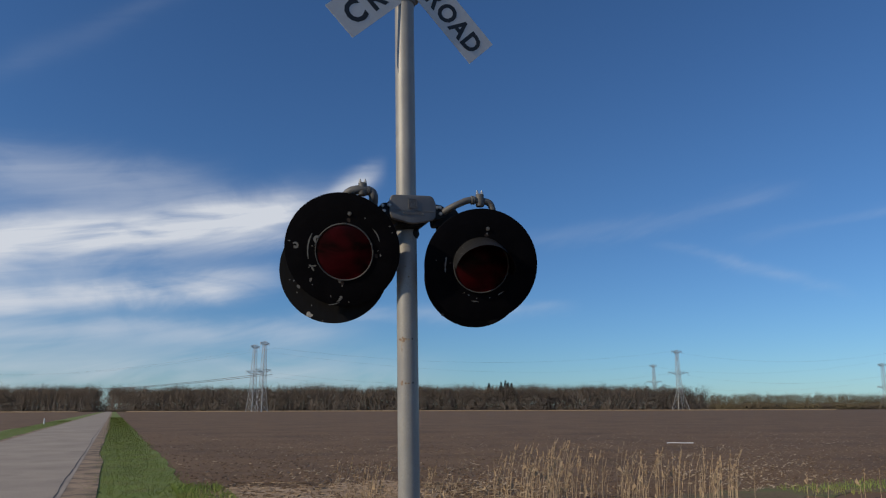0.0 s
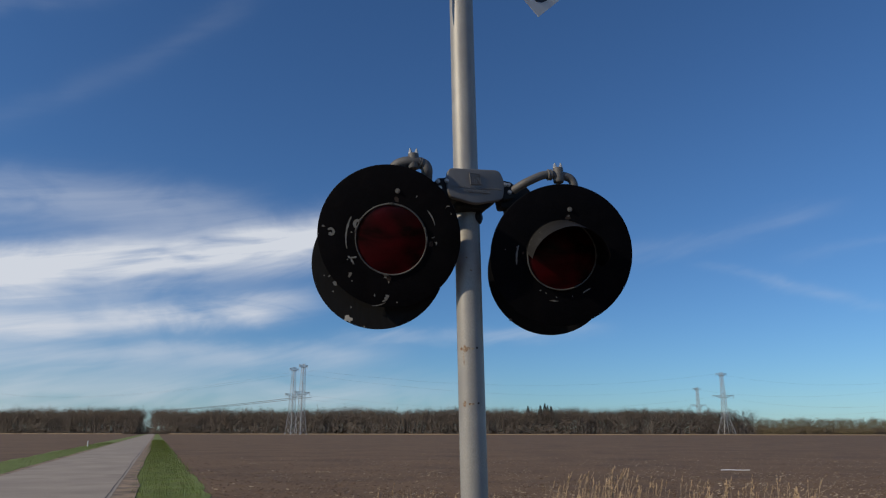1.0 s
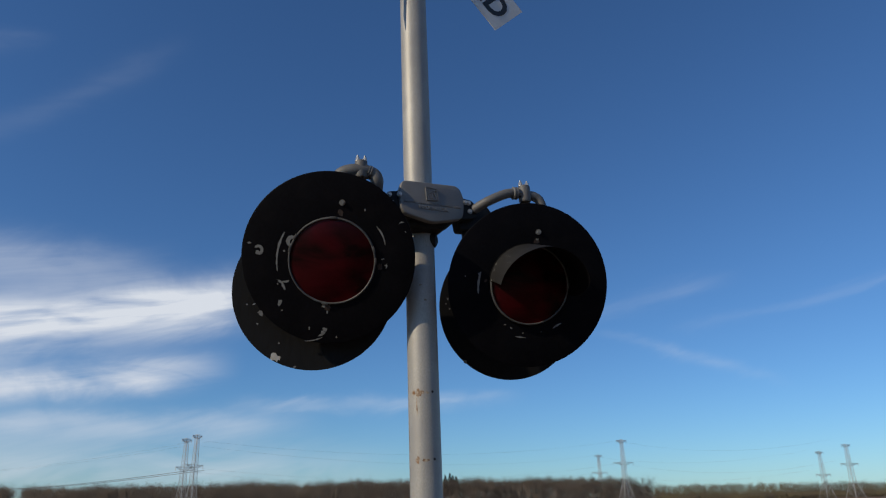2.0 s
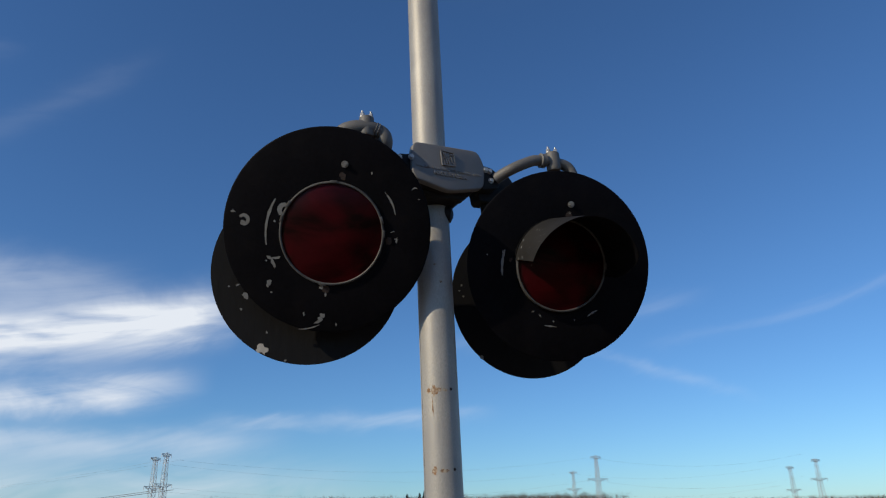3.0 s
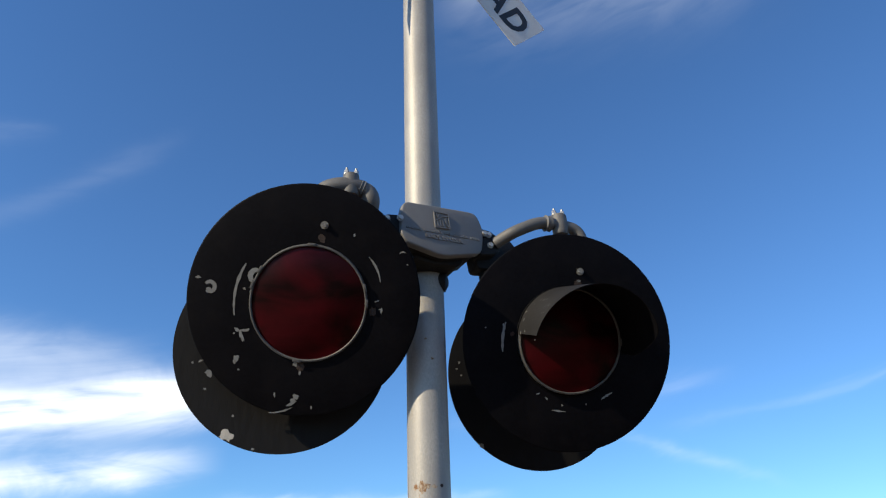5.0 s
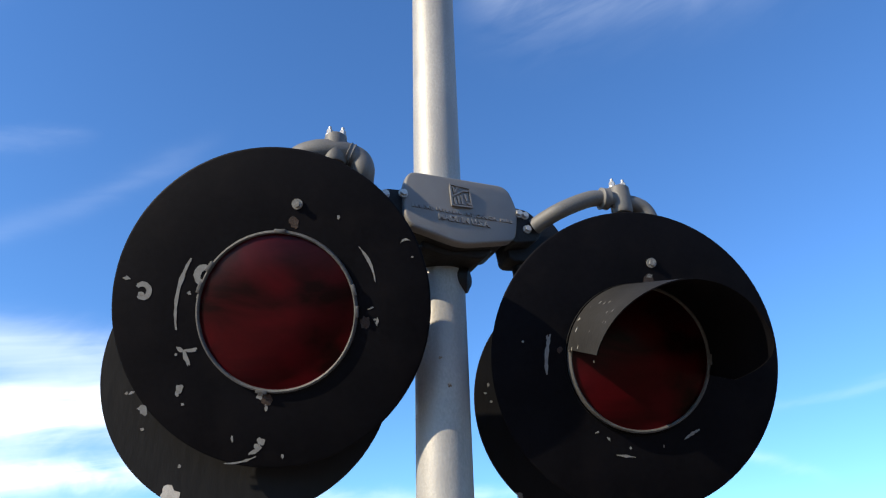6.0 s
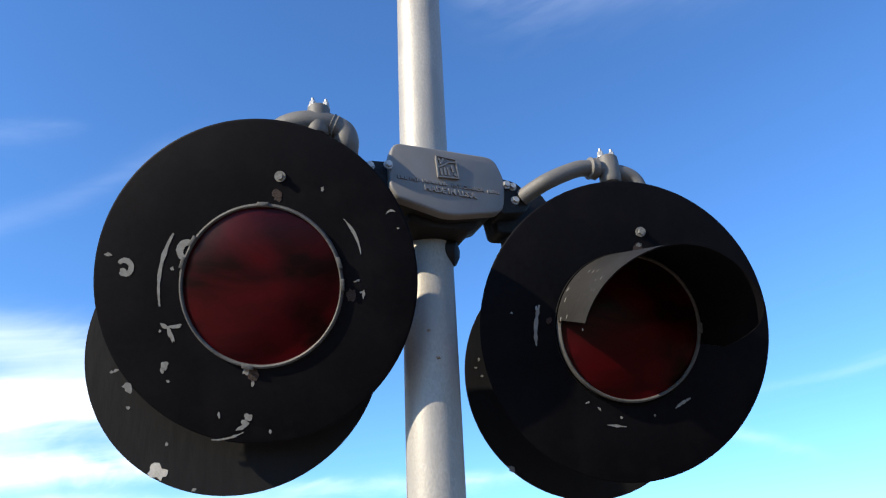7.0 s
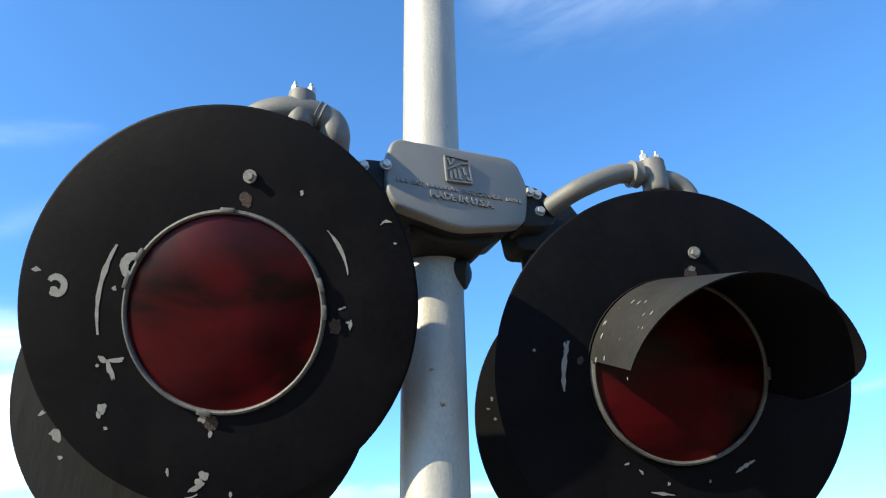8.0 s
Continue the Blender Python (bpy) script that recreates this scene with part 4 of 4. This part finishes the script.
def plume_at(rnd, x, y, z, size, lx, ly):
    verts, faces = [], []
    for _ in range(16):
        t = rnd.random()
        cx, cy, cz = x + lx * t * 0.5, y + ly * t * 0.5, z + size * (t - 0.35)
        a, ln = 6.283 * rnd.random(), size * (0.05 + 0.08 * (1 - abs(t - 0.4)))
        o = len(verts)
        dx, dy = math.cos(a) * ln, math.sin(a) * ln
        verts += [(cx, cy, cz - 0.01), (cx + dx * 0.6, cy + dy * 0.6, cz + ln * 0.5), (cx + dx * 0.8 + lx * 0.1, cy + dy * 0.8, cz + ln * 1.5), (cx, cy, cz + 0.02)]
        faces += [(o, o + 1, o + 2, o + 3)]
    return verts, faces


reed_rnd = random.Random(44)
rv, rf, pv, pf = [], [], [], []
clumps = [(-1.22, 13.1, 34, 0.72), (0.75, 13.3, 6, 0.75), (1.0, 13.2, 12, 0.95), (1.45, 13.0, 22, 1.05), (1.75, 12.9, 34, 1.18), (2.1, 13.1, 30, 1.12), (2.55, 13.2, 16, 0.95), (2.95, 13.0, 14, 0.92), (3.3, 12.9, 16, 0.98), (3.7, 13.1, 16, 1.0), (4.05, 13.1, 12, 0.92), (4.4, 13.0, 12, 0.98), (4.85, 12.9, 24, 1.02), (5.05, 13.0, 14, 0.95), (-1.55, 13.0, 12, 0.82), (-1.0, 13.1, 10, 0.75), (-0.2, 12.9, 8, 0.7), (0.05, 13.2, 8, 0.72), (7.8, 13.8, 4, 0.6), (8.4, 14.0, 4, 0.65), (6.9, 13.9, 4, 0.45)]
for cx, cy, n, top in clumps:
    for _ in range(int(n * 0.9)):
        x, y = cx + 0.19 * reed_rnd.gauss(0, 1), cy + 0.3 * reed_rnd.gauss(0, 1)
        h = top * (0.45 + 0.45 * reed_rnd.random())
        lean = h * 0.32 * reed_rnd.random() ** 1.3
        v, f = reed_at(reed_rnd, x, y, h, lean)
        o = len(rv)
        rv += v
        rf += [tuple(o + i for i in q) for q in f]
        if reed_rnd.random() < 0.75:
            tip = Vector(v[9])
            v, f = plume_at(reed_rnd, tip.x, tip.y, tip.z, 0.12 + 0.10 * reed_rnd.random(), lean * 0.5, 0.0)
            o = len(pv)
            pv += v
            pf += [tuple(o + i for i in q) for q in f]
tagged(raw("dry_reeds", rv, rf, M["dry"]), "tall dry tan reeds along the field edge", "reeds", kind="stuff")
tagged(raw("reed_plumes", pv, pf, M["plume"]), "feathery tan seed heads of dry reeds", "reed plumes", kind="stuff")


def in_field(rnd, near=13.0, far=130.0):
    while True:
        y = 1.0 / (1.0 / far + (1.0 / near - 1.0 / far) * rnd.random())
        x = y * (-0.75 + 1.65 * rnd.random())
        d = Vector((x, y, 0)) - ROAD0
        if d.dot(ROAD_P) > 2.75 and (Vector((x, y, 0)) - TRACK0).dot(TRACK_P) > 5.0:
            return x, y


def straw_bit(rnd):
    x, y = in_field(rnd)
    k = 0.6 + y / 80
    a, ln, w = 6.283 * rnd.random(), (0.015 + 0.03 * rnd.random()) * k, (0.005 + 0.006 * rnd.random()) * k
    dx, dy, px, py = math.cos(a) * ln, math.sin(a) * ln, -math.sin(a) * w, math.cos(a) * w
    z0, z1 = 0.01 + 0.02 * rnd.random(), 0.01 + 0.06 * rnd.random() * k
    return [(x - dx, y - dy, z0), (x - dx + px, y - dy + py, z0 + w), (x + dx + px, y + dy + py, z1 + w), (x + dx, y + dy, z1)], [(0, 1, 2, 3)]


def clod_bit(rnd):
    x, y = in_field(rnd, 13.0, 55.0)
    return lump(rnd, (x, y, 0.0), 0.015 + 0.055 * rnd.random() ** 2, 0.45)


def stalk_bit(rnd):
    """A torn piece of stalk; they lie in drifts."""
    while True:
        x, y = in_field(rnd, 14.0, 50.0)
        if noise.noise(Vector((x * 0.35, y * 0.18, 5.0))) + 0.25 * rnd.gauss(0, 1) > 0.08:
            break
    a, ln, w = 6.283 * rnd.random(), 0.015 + 0.05 * rnd.random() ** 2, 0.006 + 0.012 * rnd.random()
    dx, dy, px, py = math.cos(a) * ln, math.sin(a) * ln, -math.sin(a) * w, math.cos(a) * w
    z0, z1 = 0.012 + 0.02 * rnd.random(), 0.012 + 0.06 * rnd.random()
    return [(x - dx, y - dy, z0), (x - dx + px, y - dy + py, z0 + w * 1.4), (x + dx + px, y + dy + py, z1 + w), (x + dx, y + dy, z1)], [(0, 1, 2, 3)]


scatter("stubble", M["straw"], "scattered straw and stalk bits on the soil", "stubble", straw_bit, 10000, 51)
scatter("clods", M["clod"], "loose dark clods of ploughed soil", "soil clods", clod_bit, 9000, 52)
scatter("stalks", M["stalk"], "pale torn corn stalks lying on the soil", "stalks", stalk_bit, 3200, 54)


def headland_bit(rnd):
    x, y = -4.8 + 6.6 * rnd.random(), 11.8 + 5.2 * rnd.random() ** 1.2
    a, ln, w = 6.283 * rnd.random(), 0.03 + 0.07 * rnd.random(), 0.005 + 0.008 * rnd.random()
    dx, dy, px, py = math.cos(a) * ln, math.sin(a) * ln, -math.sin(a) * w, math.cos(a) * w
    return [(x - dx, y - dy, 0.01), (x - dx + px, y - dy + py, 0.012 + w), (x + dx + px, y + dy + py, 0.02 + w), (x + dx, y + dy, 0.015 + 0.015 * rnd.random())], [(0, 1, 2, 3)]


scatter("trampled_straw", M["straw"], "flattened pale straw at the field corner", "straw", headland_bit, 3000, 53)
bm = tube(bmesh.new(), bezier([(10.65, 34.4, 0.05), (11.0, 34.35, 0.06), (11.5, 34.3, 0.05), (11.85, 34.2, 0.06)]), 0.021, 10)
tagged(new("plastic_pipe", mesh_of(bm, "plastic_pipe", M["plastic"])), "white plastic pipe lying in the ploughed field", "pipe")
post = thing("marker_post", Matrix.Translation(by_road(78, -6.3)), "short white roadside marker post in grass", "marker post")
part("post", tube(bmesh.new(), [(0, 0, 0), (0, 0, 0.62), (0, 0, 0.68)], [0.06, 0.06, 0.03], 12), M["plastic"], post)


# ---- woods ----
def bare_tree(rnd, x, y, h, verts, faces, twigs):
    """A bare tree: tapered trunk, rising limbs, and a crown of fine twigs that thins towards its edge."""
    def stick(a, b, r0, r1):
        o = len(verts)
        d = (b - a).normalized()
        u = d.orthogonal().normalized()
        v = d.cross(u)
        for c, r in ((a, r0), (b, r1)):
            for k in range(3):
                q = 2.094 * k
                verts.append((c + r * (math.cos(q) * u + math.sin(q) * v)).to_tuple())
        faces.extend((o + k, o + (k + 1) % 3, o + 3 + (k + 1) % 3, o + 3 + k) for k in range(3))

    base = Vector((x, y, 0))
    spread = h * (0.20 + 0.10 * rnd.random())
    top = base + Vector((rnd.gauss(0, 0.04) * h, rnd.gauss(0, 0.04) * h, h * 0.78))
    stick(base, top, 0.012 * h, 0.004 * h)
    ends = []
    for k in range(7):
        t = 0.30 + 0.6 * rnd.random()
        a = 6.283 * rnd.random()
        p = base.lerp(top, t)
        ln = h * (0.28 + 0.18 * rnd.random()) * (1.15 - 0.5 * t)
        e = p + Vector((math.cos(a) * ln * 0.75, math.sin(a) * ln * 0.75, ln * 0.72))
        stick(p, e, 0.005 * h, 0.002 * h)
        ends.append((p, e))
    ends.append((base.lerp(top, 0.6), top))
    for _ in range(twigs):
        p, e = ends[rnd.randrange(len(ends))]
        c = p.lerp(e, 0.2 + 0.85 * rnd.random())
        c += Vector((rnd.gauss(0, 0.055), rnd.gauss(0, 0.055), rnd.gauss(0, 0.05))) * h
        d = Vector((rnd.gauss(0, 0.8), rnd.gauss(0, 0.8), 0.25 + rnd.gauss(0, 0.6)))
        ln = h * (0.03 + 0.06 * rnd.random())
        w = h * (0.0016 + 0.0034 * rnd.random())
        side = Vector((rnd.gauss(0, 1), rnd.gauss(0, 0.4), rnd.gauss(0, 0.3))).normalized() * w
        o = len(verts)
        tip = c + d.normalized() * ln
        verts.extend(((c - side).to_tuple(), (c + side).to_tuple(), tip.to_tuple()))
        faces.append((o, o + 1, o + 2))
    return spread


def wood(name, mat, label, x0, x1, front, rows, gap, h0, h1, seed, twigs=70, brush=True, slope=0.0, shear=0.0):
    rnd = random.Random(seed)
    verts, faces = [], []
    for r in range(rows):
        x = x0 - shear * r + gap * rnd.random()
        while x < x1 - shear * r:
            y = front + r * 9 + slope * (x - x0) + 4 * rnd.random()
            wave = 0.5 + 0.5 * noise.noise(Vector((x * 0.025, seed * 3.0, 0))) + 0.35 * noise.noise(Vector((x * 0.09, seed * 5.0, 2.0)))
            h = (h0 + (h1 - h0) * (0.45 * wave + 0.55 * rnd.random())) * (1 + 0.02 * r)
            bare_tree(rnd, x, y, h, verts, faces, twigs)
            x += gap * (0.6 + 0.8 * rnd.random())
    if brush:
        x = x0
        while x < x1:
            c = Vector((x, front - 3 + slope * (x - x0) + 30 * rnd.random(), 0))
            hb = 4.0 + 8.5 * rnd.random() if h0 > 12 else 2.0 + 0.6 * h0 * rnd.random()
            for _ in range(60):
                o = len(verts)
                b = c + Vector((rnd.gauss(0, 1.3), rnd.gauss(0, 1.3), hb * rnd.random() ** 1.1))
                t = b + Vector((rnd.gauss(0, 0.8), rnd.gauss(0, 0.5), 0.3 + rnd.gauss(0, 0.9)))
                w = Vector((0.09 + 0.16 * rnd.random(), 0, rnd.gauss(0, 0.10)))
                verts.extend(((b - w).to_tuple(), (b + w).to_tuple(), t.to_tuple()))
                faces.append((o, o + 1, o + 2))
            x += 0.28
    return soften(tagged(raw(name, verts, faces, mat), label, "woods", kind="stuff"), (-0.15, -0.65, 0.65), 0.3, seed)


wood("woods", M["twig"], "bare grey-brown deciduous woods behind the field", -235, 186, 500, 8, 3.4, 13.8, 21.4, 61, 560, shear=4.17)
wood("woods", M["twig"], "bare grey-brown deciduous woods beyond the road", -460, -245, 503, 8, 3.4, 15.0, 22.0, 62, 560, shear=4.17)
wood("scrub", M["shrub"], "low budding olive scrub and trees far off", 200, 560, 640, 6, 4.0, 11.0, 17.5, 63, 280)
wood("scrub", M["shrub"], "low olive bushes at the field's far edge", 215, 480, 560, 4, 3.6, 4.0, 9.0, 64, 260)


def pine(x, y, h, seed):
    rnd = random.Random(seed)
    t = thing("pine_tree", Matrix.Translation((x, y, 0)), "dark green pine standing above the bare woods", "pine tree", "tall pines")
    part("trunk", tube(bmesh.new(), [(0, 0, 0), (0, 0, h * 0.5), (0, 0, h * 0.97)], [0.28, 0.2, 0.04], 6), M["pole"], t)
    bm = bmesh.new()
    z = h * 0.35
    while z < h:
        r = 3.4 * (1 - (z / h) ** 1.8) + 0.5
        for _ in range(18):
            a, k = 6.283 * rnd.random(), r * (0.55 + 0.6 * rnd.random())
            d, s = Vector((math.cos(a), math.sin(a), 0)), Vector((-math.sin(a), math.cos(a), 0)) * 0.35
            p = Vector((0, 0, z))
            bm.faces.new([bm.verts.new(q) for q in (p, p + d * k * 0.7 - s + Vector((0, 0, 0.1)), p + d * k + Vector((0, 0, -0.2 + 0.5 * rnd.random())), p + d * k * 0.7 + s + Vector((0, 0, 0.35)))])
        z += 0.42
    part("crown", bm, M["pine"], t, smooth=0)


for n, (x, y, h) in enumerate(((33.5, 520, 19.8), (42.5, 522, 20.6), (45.5, 518, 21.4), (48.0, 524, 20.4), (50.0, 519, 19.6))):
    pine(x, y, h, 70 + n)


# ---- power line ----
def bar(bm, a, b, w=0.11):
    tube(bm, [a, b], w, 4, False)


def lattice_tower(x, y, h, turn, label, arms, foot):
    """A lattice tower: four legs that narrow at a waist, crossed bracing, and arms."""
    t = thing("lattice_tower", Matrix.Translation((x, y, 0)) @ pose(0, 0, 0, 0, 0, turn), label, "power pylon", "power line towers")

    def half(z):
        k = z / h
        return foot + (1.5 - foot) * k / 0.30 if k < 0.30 else 1.5 + (0.75 - 1.5) * (k - 0.30) / 0.70

    corner = ((-1, -1), (1, -1), (1, 1), (-1, 1))
    for cx, cy in corner:
        bm = bmesh.new()
        tube(bm, [(cx * half(z), cy * half(z), z) for z in (0, 0.30 * h, h)], [0.16, 0.12, 0.09], 5)
        part("leg", bm, M["steel"], t)
    levels = [0, 0.12, 0.22, 0.30, 0.37, 0.43, 0.48, 0.54, 0.60, 0.66, 0.72, 0.78, 0.84, 0.90, 0.96, 1.0]
    for n in range(4):
        bm = bmesh.new()
        (ax, ay), (bx, by) = corner[n], corner[(n + 1) % 4]
        for lo, hi in zip(levels, levels[1:]):
            u, v = half(lo * h), half(hi * h)
            bar(bm, (ax * u, ay * u, lo * h), (bx * v, by * v, hi * h), 0.06)
            bar(bm, (bx * u, by * u, lo * h), (ax * v, ay * v, hi * h), 0.06)
            bar(bm, (ax * v, ay * v, hi * h), (bx * v, by * v, hi * h), 0.06)
        part("bracing", bm, M["steel"], t)
    for k, reach in arms:
        z, u = k * h, half(k * h)
        for sgn in (-1, 1):
            bm = bmesh.new()
            tip = (sgn * reach, 0, z)
            for cy in (-1, 1):
                bar(bm, (sgn * u, cy * u, z), tip, 0.12)
                bar(bm, (sgn * u, cy * u, z - 1.8), tip, 0.12)
                bar(bm, (sgn * u, cy * u, z - 1.8), (sgn * (u + reach) / 2, cy * u / 2, z), 0.08)
            for f in (0.35, 0.7):
                bar(bm, (sgn * (u + (reach - u) * f), u * (1 - f), z), (sgn * (u + (reach - u) * f), -u * (1 - f), z), 0.08)
            bar(bm, tip, (tip[0], 0, z - 1.9), 0.13)
            part("crossarm", bm, M["steel"], t)
    return t


TOWERS = [
    (-103.6, 406.0, 40.0, 62, ((0.985, 3.6), (0.60, 6.4))),
    (-113.1, 421.0, 39.4, 62, ((0.985, 3.6), (0.60, 6.4))),
    (164.0, 493.0, 41.3, 12, ((0.985, 3.8), (0.63, 7.6))),
    (195.2, 655.0, 41.0, 12, ((0.985, 3.8), (0.63, 7.6))),
    (349.0, 560.0, 35.6, 12, ((0.985, 3.8), (0.50, 7.0))),
    (330.6, 497.0, 36.5, 12, ((0.985, 3.8), (0.63, 7.6))),
]
for x, y, h, turn, arms in TOWERS:
    lattice_tower(x, y, h, turn, "grey steel lattice power tower standing past the field", arms, 2.5 if x < 0 else 4.4)


def cable(a, b, sag, r=0.022):
    a, b = Vector(a), Vector(b)
    bm = tube(bmesh.new(), [a.lerp(b, k / 24) - Vector((0, 0, sag * 4 * (k / 24) * (1 - k / 24))) for k in range(25)], r, 5)
    tagged(new("power_cable", mesh_of(bm, "power_cable", M["wire"], 0)), "thin dark power cable sagging between towers", "cable", "power line cables")


for dx, z in ((-4, 21.2), (4, 21.2)):
    cable((-101 + dx * 0.47, 406 + dx * 0.88, z), (-420 + dx, 815, 25.0), 2.5, 0.15)
    cable((-101 + dx * 0.47, 406 + dx * 0.88, z + 15), (-500 + dx, 700, 40), 9.0)
for z0, z1 in ((36.5, 40.0), (22.0, 25.0)):
    cable((-99, 408, z0), (158, 492, z1), 8.0)
    cable((-108, 423, z0 - 1), (190, 654, z1), 9.0)
    cable((163, 494, z1), (321, 498, z1), 7.0)
    cable((194, 655, z1 - 1), (338, 560, z1 - 4), 7.0)
for n, (x, y) in enumerate(((-246, 470), (-242.5, 476))):
    p = thing("utility_pole", Matrix.Translation((x, y, 0)), "weathered wooden utility pole at the wood's edge", "utility pole", "utility poles")
    part("pole", tube(bmesh.new(), [(0, 0, 0), (0, 0, 9.6)], [0.2, 0.14], 8), M["pole"], p)
    part("crossarm", box(bmesh.new(), pose(0, 0, 9.0), 1.8, 0.14, 0.16), M["pole"], p)
